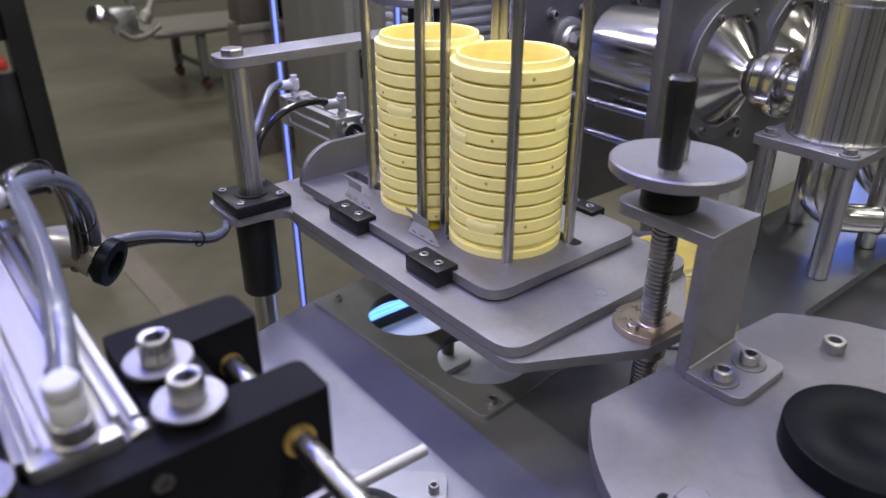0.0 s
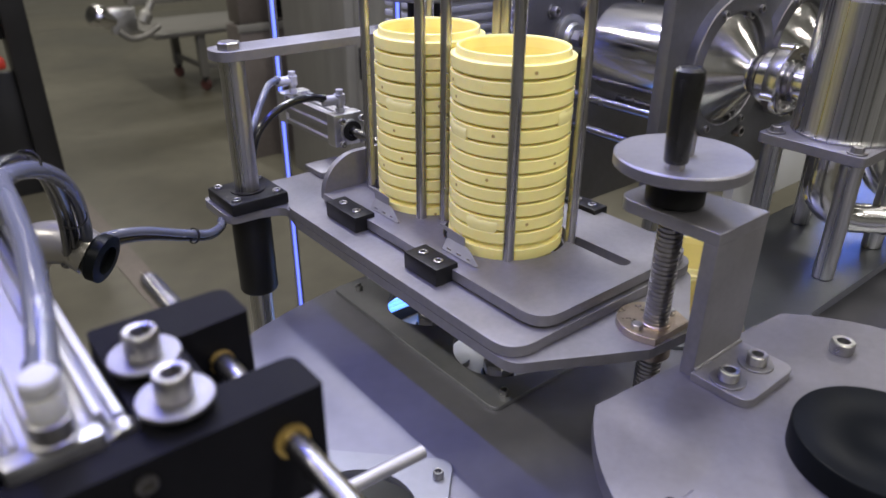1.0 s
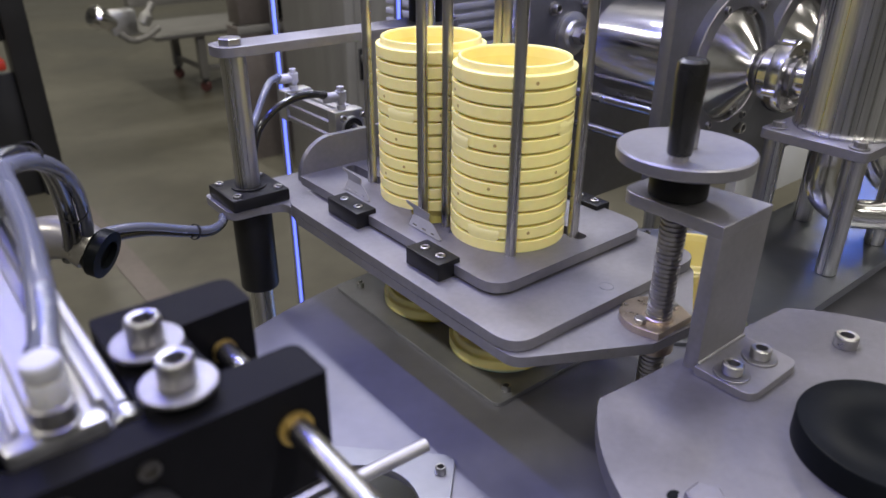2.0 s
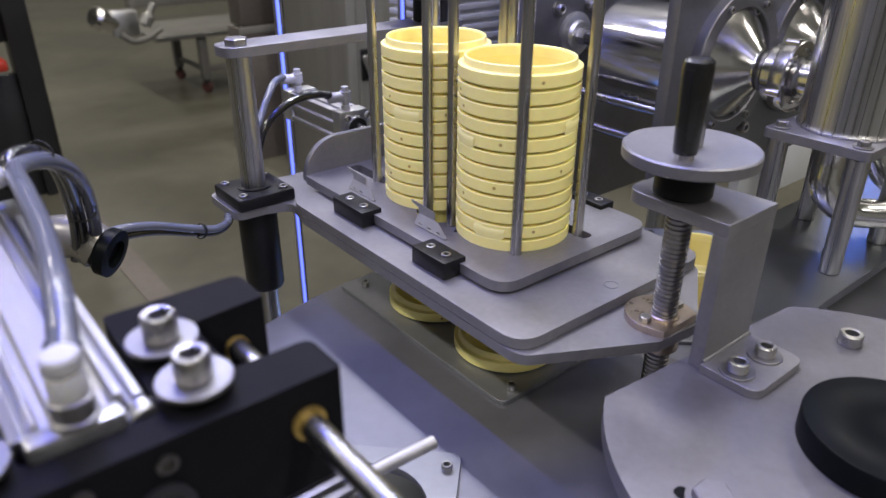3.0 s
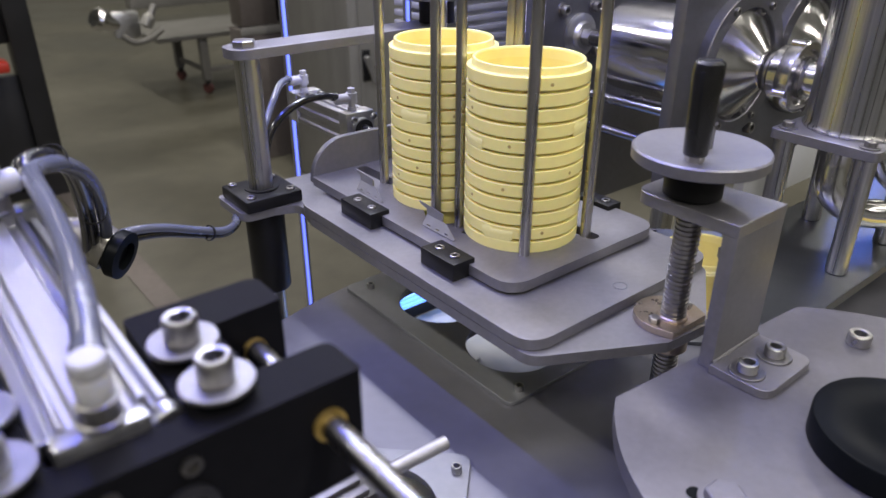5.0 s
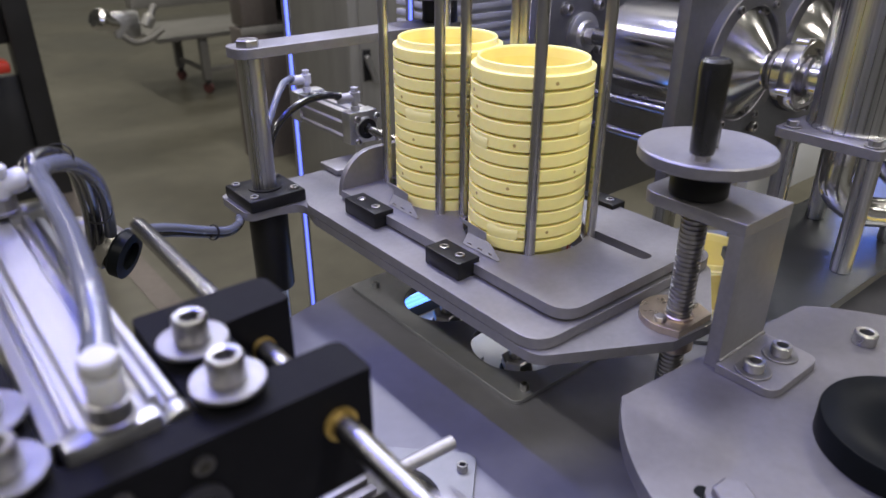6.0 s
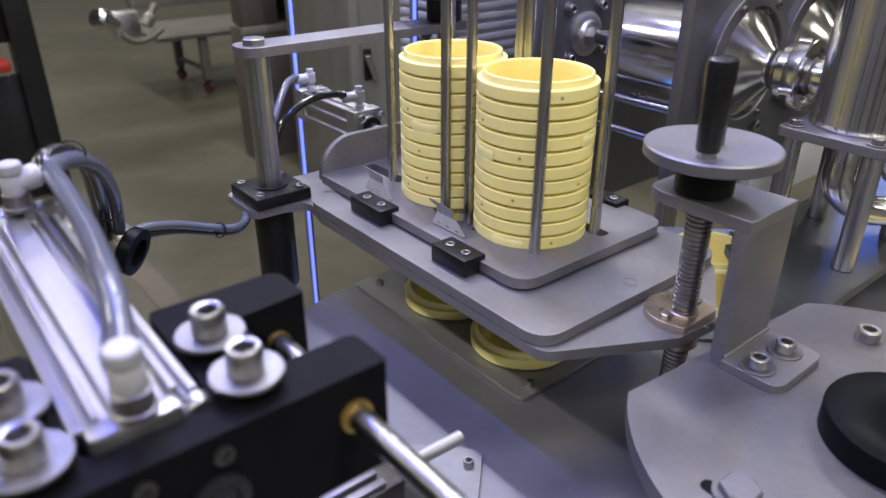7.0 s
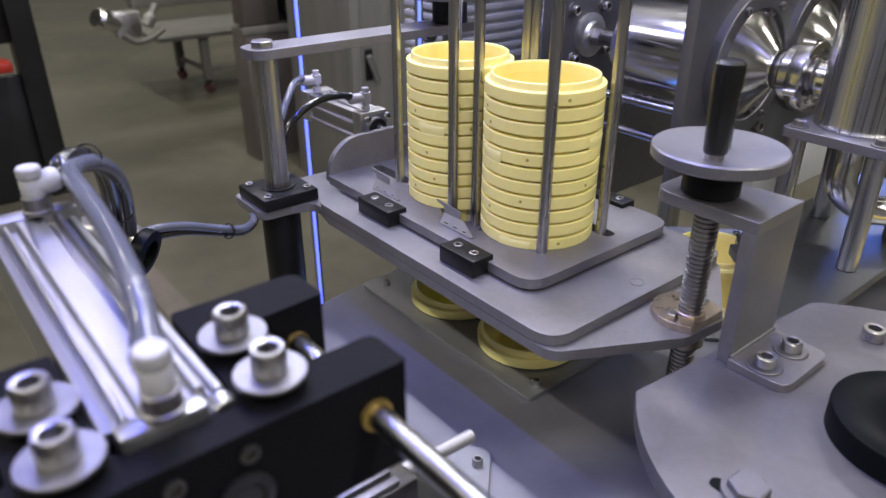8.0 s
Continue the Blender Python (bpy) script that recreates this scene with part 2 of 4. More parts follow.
def tube(bm, points, r, seg=12, per=8):
    path = smooth_path(points, per)
    side = None
    rings = []
    for i, p in enumerate(path):
        d = (path[min(i + 1, len(path) - 1)] - path[max(i - 1, 0)]).normalized()
        if side is None:
            side = d.orthogonal().normalized()
        side = (side - d * side.dot(d)).normalized()
        up = d.cross(side)
        rings.append([bm.verts.new(p + (side * math.cos(2 * math.pi * k / seg) + up * math.sin(2 * math.pi * k / seg)) * r) for k in range(seg)])
    for a, b in zip(rings, rings[1:]):
        for k in range(seg):
            bm.faces.new((a[k - 1], a[k], b[k], b[k - 1]))
    bm.faces.new(rings[0])
    bm.faces.new(rings[-1])
    return bm


def B():
    return bmesh.new()


def socket_screw(parent, at, r, h, axis=(0, 0, 1), name="screw", mat_=None):
    """A socket head screw with a hexagon recess."""
    bm = B()
    seg = 24
    lathe(bm, [(r * 0.98, 0), (r, 0.03 * h), (r, h * 0.88), (r * 0.9, h), (r * 0.62, h), (r * 0.56, h * 0.95), (r * 0.55, h * 0.06), (0, h * 0.05)], at, axis, seg)
    return part(name, bm, mat_ or SCREW, parent)


def cap_screw(parent, at, r, h):
    """A large socket head screw whose hexagon recess can be told apart."""
    bm = B()
    lathe(bm, [(r * 0.97, 0), (r, 0.04 * h), (r, h * 0.84), (r * 0.96, h * 0.95), (r * 0.88, h), (r * 0.72, h)], at, (0, 0, 1), 36)
    rim = [bm.verts.new(Vector(at) + Vector((r * 0.72 * math.cos(2 * math.pi * i / 36), r * 0.72 * math.sin(2 * math.pi * i / 36), h))) for i in range(36)]
    hexa = []
    for i in range(36):
        a = 2 * math.pi * i / 36
        k = 0.56 * math.cos(math.pi / 6) / math.cos((a % (math.pi / 3)) - math.pi / 6)
        hexa.append((r * k * 1.12 * math.cos(a), r * k * 1.12 * math.sin(a)))
    up = [bm.verts.new(Vector(at) + Vector((x, y, h * 0.96))) for x, y in hexa]
    low = [bm.verts.new(Vector(at) + Vector((x * 0.98, y * 0.98, h * 0.30))) for x, y in hexa]
    for i in range(36):
        j = (i + 1) % 36
        bm.faces.new((rim[i], rim[j], up[j], up[i]))
        bm.faces.new((up[i], up[j], low[j], low[i]))
    bm.faces.new(low)
    bmesh.ops.remove_doubles(bm, verts=bm.verts[:], dist=1e-5)
    return part("screw", bm, BRIGHT, parent)


def hex_head(parent, at, r, h, axis=(0, 0, 1), name="hex_bolt", mat_=None):
    bm = B()
    lathe(bm, [(r, 0), (r, h * 0.85), (r * 0.88, h), (0, h)], at, axis, 6)
    return part(name, bm, mat_ or SCREW, parent, bevel=0.004, angle=20)


def washer(parent, at, r, hole, h, axis=(0, 0, 1)):
    return part("washer", lathe(B(), [(hole, 0), (r, 0), (r, h), (hole, h)], at, axis, 40, True), WASHER, parent, bevel=0.003)


# ---- structure: hall ----
FLOOR = -8.5
solo("floor", box(B(), -110, 130, -110, 130, FLOOR - 1, FLOOR), CONCRETE, (0, 0, FLOOR), "worn grey polished concrete hall floor", "floor", "structure")
for i, (x0, x1, y0, y1) in enumerate(((-112, 132, 130, 132), (-112, 132, -112, -110), (130, 132, -110, 130), (-112, -110, -110, 130))):
    solo("wall_%d" % (i + 1), box(B(), x0, x1, y0, y1, FLOOR, 45), WALLPAINT, (x0, y0, FLOOR), "grey sheet wall of the hall", "wall", "structure")
solo("ceiling", box(B(), -112, 132, -112, 132, 45, 46), WALLPAINT, (0, 0, 45), "grey roof sheets above the hall", "ceiling", "structure")
for hx in (-3.3, 1.05, 6.0):
    # housings at -6.5 belong to the added, unseen lamp row
    for hy in (-6.5, -2.5, 1.5, 5.5, 9.5):
        cx, cy = hx / K, hy / K
        lampbox = thing("ceiling_light", (cx, cy, 42.1), "long white industrial ceiling light under the roof", "ceiling light", "hall lights")
        part("housing", box(B(), cx - 1.6, cx + 1.6, cy - 7.6, cy + 7.6, 42.1, 43.0, 0.1), WHITE, lampbox)
        part("hanger", rodbar(B(), (cx, cy, 43.0), (cx, cy, 45.0), 0.1, 8), DARKSTEEL, lampbox)

# ---- turntable ----
TZ = -0.21
FY, RY = -0.11, 0.82      # the two cup places of a station, along y
CX = 0.72
GX, GY = 0.68, -2.78      # the axis on which the table turns
R_HOLE = 0.388
STATIONS = 8
INDEX = 360 / STATIONS    # degrees from station to station


def about(p, deg):
    a = radians(deg)
    x, y = p[0] - GX, p[1] - GY
    return Vector((GX + x * math.cos(a) - y * math.sin(a), GY + x * math.sin(a) + y * math.cos(a)))


table = thing("turntable", (GX, GY, TZ), "round satin steel turntable with eight bolted mould plates", "turntable")
holes = [[about(p, INDEX * s) for p in ring2(CX, y, 0.44, 28)] for s in range(STATIONS) for y in (FY, RY)]
part("table_disc", plate(B(), ring2(GX, GY, 4.45, 160), TZ - 0.13, TZ - 0.036, holes), TABLE, table, bevel=0.01)
for s in range(STATIONS):
    turn = Matrix.Translation((GX, GY, 0)) @ Matrix.Rotation(radians(INDEX * s), 4, "Z") @ Matrix.Translation((-GX, -GY, 0))
    outline = rounded([(CX - 0.56, -0.665), (CX + 0.54, -0.665), (CX + 0.54, 1.60), (CX - 0.56, 1.60)], 0.08)
    mp = part("mould_plate", plate(B(), outline, TZ - 0.035, TZ, [ring2(CX, FY, R_HOLE), ring2(CX, RY, R_HOLE)], turn), MOULD, table,
              "dark steel mould plate with two round holes", bevel=0.006)
    for sx in (-0.385, 0.375):
        for sy in (-0.58, 1.42):
            at = turn @ Vector((CX + sx, sy, TZ))
            socket_screw(mp, at, 0.036, 0.052, mat_=BRIGHT)

# the fixed base under the table
under = thing("turntable_cabinet", (GX, GY, FLOOR), "welded stainless machine base under the turntable", "machine base")
sheet = [Vector((GX + 3.9 * math.cos(radians(a)), GY + 3.9 * math.sin(radians(a)))) for a in range(115, 426, 5)] + [Vector((2.35, 2.33)), Vector((-0.95, 2.33))]
part("base_plate", plate(B(), sheet, -1.55, -1.45, [ring2(CX, FY, 0.15, 24), ring2(CX, RY, 0.15, 24)]), PALE, under, "pale painted base sheet", bevel=0.02)
part("pedestal", box(B(), GX - 3.2, GX + 3.2, GY - 3.2, GY + 3.0, FLOOR, -2.6, 0.05), CABINET, under)
part("pedestal_skirt", lathe(B(), [(3.5, -2.6), (3.6, -2.6), (3.6, -1.55), (3.5, -1.55)], (GX, GY, 0), seg=96, close=True), CABINET, under)
part("hub", rodbar(B(), (GX, GY, -1.45), (GX, GY, -0.44), 1.2, 48), BLASTED, under)
part("led_riser", box(B(), -0.9, 2.6, 2.33, 2.40, -1.45, -1.00, 0.01), DARKSTEEL, under, "dark upright sheet behind the base")
for sz in (-1.25, -1.19, -1.13):
    part("led_strip", box(B(), -0.8, 2.5, 2.27, 2.329, sz, sz + 0.042, 0.01), UNDER_LED, under, "glowing pale blue LED strip")
part("cross_bar", box(B(), -0.5, 0.95, 0.93, 0.98, -1.32, -1.24, 0.01), DARKSTEEL, under)
for sx, sy, sr, top in ((0.067, 0.721, 0.034, -0.72), (0.43, 0.53, 0.072, -1.02)):
    st = part("stud", lathe(B(), [(0, -1.45), (sr, -1.45), (sr, top - sr * 0.5), (sr * 0.7, top), (0, top)], (sx, sy, 0), seg=18), DARKBOLT, under)
    part("stud_nut", lathe(B(), [(0, -1.45), (sr * 1.9, -1.45), (sr * 1.9, -1.38), (0, -1.38)], (sx, sy, 0), seg=6), SCREW, st, angle=20)
    part("stud_washer", lathe(B(), [(sr, -1.45), (sr * 2.6, -1.45), (sr * 2.6, -1.435), (sr, -1.435)], (sx, sy, 0), seg=24, close=True), SCREW, st)
part("tilted_link", rodbar(B(), (0.33, 0.74, -0.75), (0.40, 0.60, -1.40), 0.032, 14), CHROME, under)
lug = part("lug_plate", plate(B(), rounded([(0.95, 1.13), (1.56, 1.13), (1.62, 1.50), (0.95, 1.62)], [0.05, 0.16, 0.16, 0.05], 7), -1.45, -1.39), PALE, under, "pale rounded lug plate", bevel=0.008)
part("lug_post", rodbar(B(), (1.40, 1.39, -1.39), (1.40, 1.39, -1.12), 0.07, 20), DARKBOLT, lug)
part("lug_nut", lathe(B(), [(0, -1.39), (0.075, -1.39), (0.075, -1.32), (0.045, -1.315), (0.045, -1.28), (0, -1.28)], (1.12, 1.42, 0), seg=6), BRIGHT, lug, angle=20)

# ---- the fixed centre disc with its cap ----
disc = thing("centre_disc", (0.70, -2.89, TZ), "bead-blasted steel centre disc with a straight cut side", "steel disc")
DZ = 0.62
DX, DY = 0.703, -2.892
outline = [Vector((DX + 1.417 * math.cos(a), DY + 1.417 * math.sin(a))) for a in (radians(123.5 + 2.98 * i) for i in range(96))]
part("disc_plate", plate(B(), rounded([*outline], 0.0), DZ - 0.11, DZ), DISC, disc, bevel=0.014)
part("disc_column", rodbar(B(), (DX, DY, TZ - 0.036), (DX, DY, DZ - 0.11), 0.9, 48), BLASTED, disc)
part("black_cap", lathe(B(), [(0.436, 0), (0.436, 0.138), (0.430, 0.149), (0.418, 0.153), (0.16, 0.150), (0.15, 0.146), (0.0, 0.146)], (DX - 0.005, DY - 0.01, DZ), seg=72), RUBBER, disc, "round black rubber cap")
socket_screw(disc, (1.545, -2.328, DZ), 0.070, 0.078, mat_=BRIGHT)
hex_head(disc, (-0.31, -2.535, DZ + 0.02), 0.10, 0.05, mat_=DISC)
# flat black inlay on the uncut disc paints the dark of a slot
part("slot", plate(B(), slot2(-0.40, -0.32, -2.60, -2.37), DZ - 0.02, DZ + 0.003), RUBBER, disc, "black inlay painting the shade of an open slot")
part("washer", lathe(B(), [(0.05, 0), (0.125, 0), (0.125, 0.02), (0.05, 0.02)], (-0.31, -2.535, DZ + 0.004), (0, 0, 1), 32, True), DISC, disc)

# ---- bracket, hand wheel and lead screw ----
LX, LY = 0.735, -1.50
br = thing("angle_bracket", (0.8, -1.95, DZ), "welded bead-blasted steel bracket bolted on the disc", "bracket")
bx0, bx1 = 0.565, 1.07
part("upright", box(B(), bx0, bx1, -1.905, -1.815, DZ, 1.484, 0.004), BLASTED, br)
part("foot", plate(B(), rounded([(bx0 - 0.03, -2.27), (bx1, -2.27), (bx1, -1.906), (bx0 - 0.03, -1.906)], [0.09, 0.09, 0, 0]), DZ, DZ + 0.055), BLASTED, br, bevel=0.006)
part("top_arm", plate(B(), rounded([(bx0, -1.906), (bx0, -1.20), (bx1 - 0.06, -1.20), (bx1, -1.906)], [0, 0.13, 0.16, 0]), 1.483, 1.563), BLASTED, br, bevel=0.006)
part("weld_seam", rodbar(B(), (bx0, -1.905, DZ + 0.055), (bx1, -1.905, DZ + 0.055), 0.016, 8), BLASTED, br)
for sx, sy in ((0.640, -2.082), (0.912, -2.100)):
    washer(br, (sx, sy, DZ + 0.055), 0.102, 0.04, 0.014)
    socket_screw(br, (sx, sy, DZ + 0.069), 0.059, 0.064, mat_=BRIGHT)

wheel = thing("hand_wheel", (LX, LY, 1.563), "grey steel hand wheel with a black crank grip", "hand wheel")
part("wheel_disc", lathe(B(), [(0, 1.79), (0.376, 1.79), (0.388, 1.80), (0.388, 1.858), (0.378, 1.868), (0, 1.868)], (LX, LY, 0), seg=72), BLASTED, wheel)
part("collar", lathe(B(), [(0, 1.563), (0.165, 1.563), (0.172, 1.572), (0.172, 1.70), (0.165, 1.71), (0.10, 1.72), (0.10, 1.79), (0.0, 1.79)], (LX + 0.03, LY + 0.03, 0), seg=40), BLACK, wheel, "black plastic collar")
gx, gy = 0.50, -1.605
part("crank_grip", lathe(B(), [(0, 1.905), (0.062, 1.905), (0.066, 1.915), (0.082, 2.345), (0.078, 2.395), (0.06, 2.41), (0, 2.412)], (gx, gy, 0), seg=32), GRIP, wheel, "glossy black tapered grip")
part("grip_nut", lathe(B(), [(0, 1.85), (0.052, 1.85), (0.052, 1.905), (0, 1.905)], (gx, gy, 0), seg=6), SCREW, wheel, angle=20)
part("shaft_nut", lathe(B(), [(0, 1.85), (0.058, 1.85), (0.058, 1.98), (0.04, 2.02), (0.04, 2.06), (0, 2.06)], (LX, LY, 0), seg=6), SCREW, wheel, angle=20)


def threaded(name, parent, x, y, z0, z1, r):
    """A trapezoid-thread spindle, its ridges turned ring by ring."""
    prof = [(0, z0)]
    z = z0
    pitch = 0.031
    while z < z1:
        prof += [(r * 0.86, z), (r * 0.86, z + pitch * 0.35), (r, z + pitch * 0.5), (r, z + pitch * 0.85)]
        z += pitch
    prof.append((0, z))
    return part(name, lathe(B(), prof, (x, y, 0), seg=24), THREAD, parent, angle=25)


spindle = thing("lead_screw", (LX, LY, TZ), "oily threaded steel lead screw in a bronze nut", "lead screw")
threaded("spindle", spindle, LX, LY, -0.03, 1.483, 0.080)
nutp = [Vector((0.75 + 0.222 * math.cos(radians(a)), -1.46 + 0.222 * math.sin(radians(a)))) for a in range(-16, 205, 8)] + [Vector((0.572, -1.622)), Vector((0.92, -1.622))]
part("nut_flange", plate(B(), nutp, 0.686, 0.735), BRONZE, spindle, "bronze nut flange with one flat side", bevel=0.006)
part("nut_neck", lathe(B(), [(0.095, 0.735), (0.095, 0.75), (0.088, 0.756), (0.075, 0.756)], (LX, LY, 0), seg=32), BRONZE, spindle)
part("nut_body", rodbar(B(), (LX, LY, 0.50), (LX, LY, 0.612), 0.12, 32), BRONZE, spindle)
for dx, dy in ((-0.14, 0.04), (0.165, 0.015)):
    hex_head(spindle, (LX + dx, LY + dy, 0.735), 0.040, 0.034)

# ---- stacker carriage ----
car = thing("stacker_carriage", (0.7, 0.2, 0.5), "two-layer bead-blasted steel carriage plate for cup stacks", "carriage plate")
low = rounded([(-0.255, -1.20), (0.53, -1.625), (0.89, -1.655), (1.54, -1.23), (1.65, -1.05), (1.65, 2.34), (-0.68, 2.36), (-0.68, 1.80), (-0.40, 1.79), (-0.18, 1.72), (-0.255, 1.40)],
              [0.16, 0.06, 0.06, 0.1, 0.1, 0.1, 0.08, 0.10, 0.10, 0.15, 0.1], 7)
hl = [ring2(CX, FY, 0.45, 40), ring2(CX, RY, 0.45, 40)]
part("lower_plate", plate(B(), low, 0.612, 0.686, hl), BLASTED, car, bevel=0.012)
upo = rounded([(-0.255, -1.205), (1.65, -1.205), (1.65, 1.62), (-0.255, 1.62)], [0.20, 0.20, 0.16, 0.16], 8)
part("upper_plate", plate(B(), upo, 0.690, 0.768, hl), BLASTED, car, bevel=0.012)
part("spacer_layer", plate(B(), rounded([(-0.20, -1.12), (1.58, -1.12), (1.58, 1.5), (-0.20, 1.5)], 0.1), 0.686, 0.690, hl), BLASTED, car)
part("dowel_pin", rodbar(B(), (0.737, -1.071, 0.70), (0.737, -1.071, 0.770), 0.048, 28), BLASTED, car, "flush round dowel pin")
part("dowel_groove", lathe(B(), [(0.048, 0.7685), (0.054, 0.7685), (0.054, 0.7705), (0.048, 0.7705)], (0.737, -1.071, 0), seg=28, close=True), MOULD, car)

for (x0, x1, y0, y1) in ((-0.09, 0.095, 0.73, 1.17), (-0.12, 0.075, -0.325, 0.045), (1.50, 1.66, -0.33, 0.02), (1.50, 1.66, 0.73, 1.13)):
    g = thing("guide_block", ((x0 + x1) / 2, (y0 + y1) / 2, 0.768), "black plastic guide block with two socket screws", "guide block", "slide guide blocks")
    part("block_body", box(B(), x0, x1, y0, y1, 0.768, 0.900, 0.008), BLACK, g)
    xm, yl = (x0 + x1) / 2, (y1 - y0)
    for yy in (y0 + yl * 0.27, y1 - yl * 0.27):
        socket_screw(g, (xm, yy, 0.893), 0.035, 0.018)

# ---- slide plate with its blades, driven by the air cylinder ----
SLIDE0 = (0.8, 0.5, 0.785)
slide = thing("slide_plate", SLIDE0, "sliding steel separator plate with sheet metal blades", "slide plate")
so = rounded([(0.02, -0.745), (1.60, -0.745), (1.60, 1.83), (0.02, 1.83)], [0.19, 0.19, 0.02, 0.02], 8)
slots = [slot2(CX + dx - 0.055, CX + dx + 0.055, y + dy - 0.07, y + dy + 0.50) for y in (FY, RY) for dx, dy in ((0.315, -0.425),)]
slots = slots[:1] + [slot2(CX - 0.27, CX - 0.16, RY + 0.40, RY + 0.96), ring2(CX, FY + 0.43, 0.47, 48)]
part("plate_body", plate(B(), so, 0.785, 0.862, slots), BLASTED, slide, bevel=0.010)
bk = Matrix.Translation((0, 1.83, 0)) @ Matrix.Rotation(radians(90), 4, "X")
part("end_plate", plate(B(), [Vector((0.03, 0.80)), Vector((1.45, 0.80))] + [Vector((1.10 + 0.35 * math.cos(radians(a)), 0.822 + 0.35 * math.sin(radians(a)))) for a in range(0, 91, 9)] + [Vector((0.38 - 0.35 * math.sin(radians(a)), 0.822 + 0.35 * math.cos(radians(a)))) for a in range(0, 91, 9)], -0.06, 0.0, (), bk), BLASTED, slide, "upright end plate with rounded corners", bevel=0.006)
part("rod_nut", lathe(B(), [(0, 0), (0.055, 0), (0.055, 0.05), (0, 0.05)], (0.84, 1.83, 1.045), (0, -1, 0), 6), SCREW, slide, angle=20)
for y0 in (1.20, 0.27):
    # slotted flange rising towards the cups, pointed at its near end, and a bent upright wing on its upper edge
    fl = Matrix.Translation((0.17, y0, 0.862)) @ Matrix.Rotation(radians(-90), 4, "Z") @ Matrix.Rotation(radians(58), 4, "X")
    shape = [(-0.12, 0.0), (0.24, 0.0), (0.27, 0.012), (0.12, 0.085), (0.05, 0.095), (-0.12, 0.095)]
    part("blade_flange", plate(B(), rounded(shape, 0.008, 3), 0, 0.010, [slot2(-0.08, -0.03, 0.014, 0.024), slot2(0.03, 0.08, 0.014, 0.024), slot2(0.14, 0.18, 0.014, 0.024)], fl), BLADE, slide, "slotted sheet metal blade")
    wing = Matrix.Translation((0.218, y0, 0.942)) @ Matrix.Rotation(radians(-90), 4, "Z") @ Matrix.Rotation(radians(80), 4, "X")
    part("blade_wing", plate(B(), rounded([(-0.12, 0.0), (0.07, 0.0), (0.06, 0.055), (0.0, 0.062), (-0.24, 0.075), (-0.21, 0.055), (-0.13, 0.04)], 0.008, 3), 0, 0.010, (), wing), BLADE, slide, "bent upright blade wing")

# ---- guide rods round the cup stacks ----
RODS = [(CX + dx, y + dy) for y in (FY, RY) for dx, dy in ((-0.295, -0.345), (0.315, -0.425), (-0.215, 0.465), (0.34, 0.44))]
RODS[1], RODS[4], RODS[6] = (1.005, -0.515), (0.385, 0.500), (0.460, 1.325)
for x, y in RODS:
    solo("guide_rod", rodbar(B(), (x, y, 0.768), (x, y, 4.2), 0.040, 20), ROD, (x, y, 0.768), "upright steel guide rod beside the cup stacks", "guide rod", group="stack guide rods")

# ---- column with collar, sleeve and arm ----
PX, PY = -0.385, 2.035
col = thing("guide_column", (PX, PY, FLOOR), "ground steel guide column with black sleeve", "column")
part("shaft", rodbar(B(), (PX, PY, -6.0), (PX, PY, 1.95), 0.105, 40), BRUSHED_Z, col)
part("flange_block", box(B(), PX - 0.265, PX + 0.265, PY - 0.265, PY + 0.265, 0.686, 0.80, 0.02), BLACK, col, "square black flange bearing")
part("flange_collar", lathe(B(), [(0.15, 0.80), (0.15, 0.812), (0.11, 0.815)], (PX, PY, 0), seg=40), BLACK, col)
part("sleeve", lathe(B(), [(0.108, -0.20), (0.165, -0.20), (0.175, -0.18), (0.175, 0.612)], (PX, PY, 0), seg=40), BLACK, col, "black plastic bearing sleeve")
for sx in (-0.19, 0.19):
    for sy in (-0.19, 0.19):
        socket_screw(col, (PX + sx, PY + sy, 0.790), 0.038, 0.03)
part("column_foot", box(B(), PX - 0.3, PX + 0.3, PY - 0.3, PY + 0.3, FLOOR, -6.0, 0.03), BLASTED, col)
arm = thing("tie_arm", (PX, PY, 1.95), "flat rounded steel arm bolted over the column", "arm")
part("arm_bar", plate(B(), rounded([(PX - 0.165, PY - 0.15), (1.95, PY - 0.18), (1.95, PY + 0.21), (PX - 0.165, PY + 0.18)], [0.16, 0.18, 0.18, 0.16], 9), 1.95, 2.03), BLASTED, arm, bevel=0.01)
hex_head(arm, (PX - 0.01, PY - 0.01, 2.03), 0.098, 0.058)
W2X, W2Y = 1.62, 2.04
wheel2 = thing("hand_wheel", (W2X, W2Y, 2.03), "grey steel hand wheel over the tie arm", "hand wheel")
part("wheel_disc", lathe(B(), [(0, 2.28), (0.50, 2.28), (0.52, 2.30), (0.52, 2.35), (0.50, 2.37), (0, 2.37)], (W2X, W2Y, 0), seg=64), BLASTED, wheel2)
part("collar", lathe(B(), [(0, 2.03), (0.17, 2.03), (0.17, 2.26), (0.0, 2.28)], (W2X, W2Y, 0), seg=36), BLACK, wheel2, "black plastic collar")
sp2 = thing("lead_screw", (W2X, W2Y, 0.6), "threaded steel lead screw under the tie arm", "lead screw")
threaded("spindle", sp2, W2X, W2Y, 0.686, 1.95, 0.074)

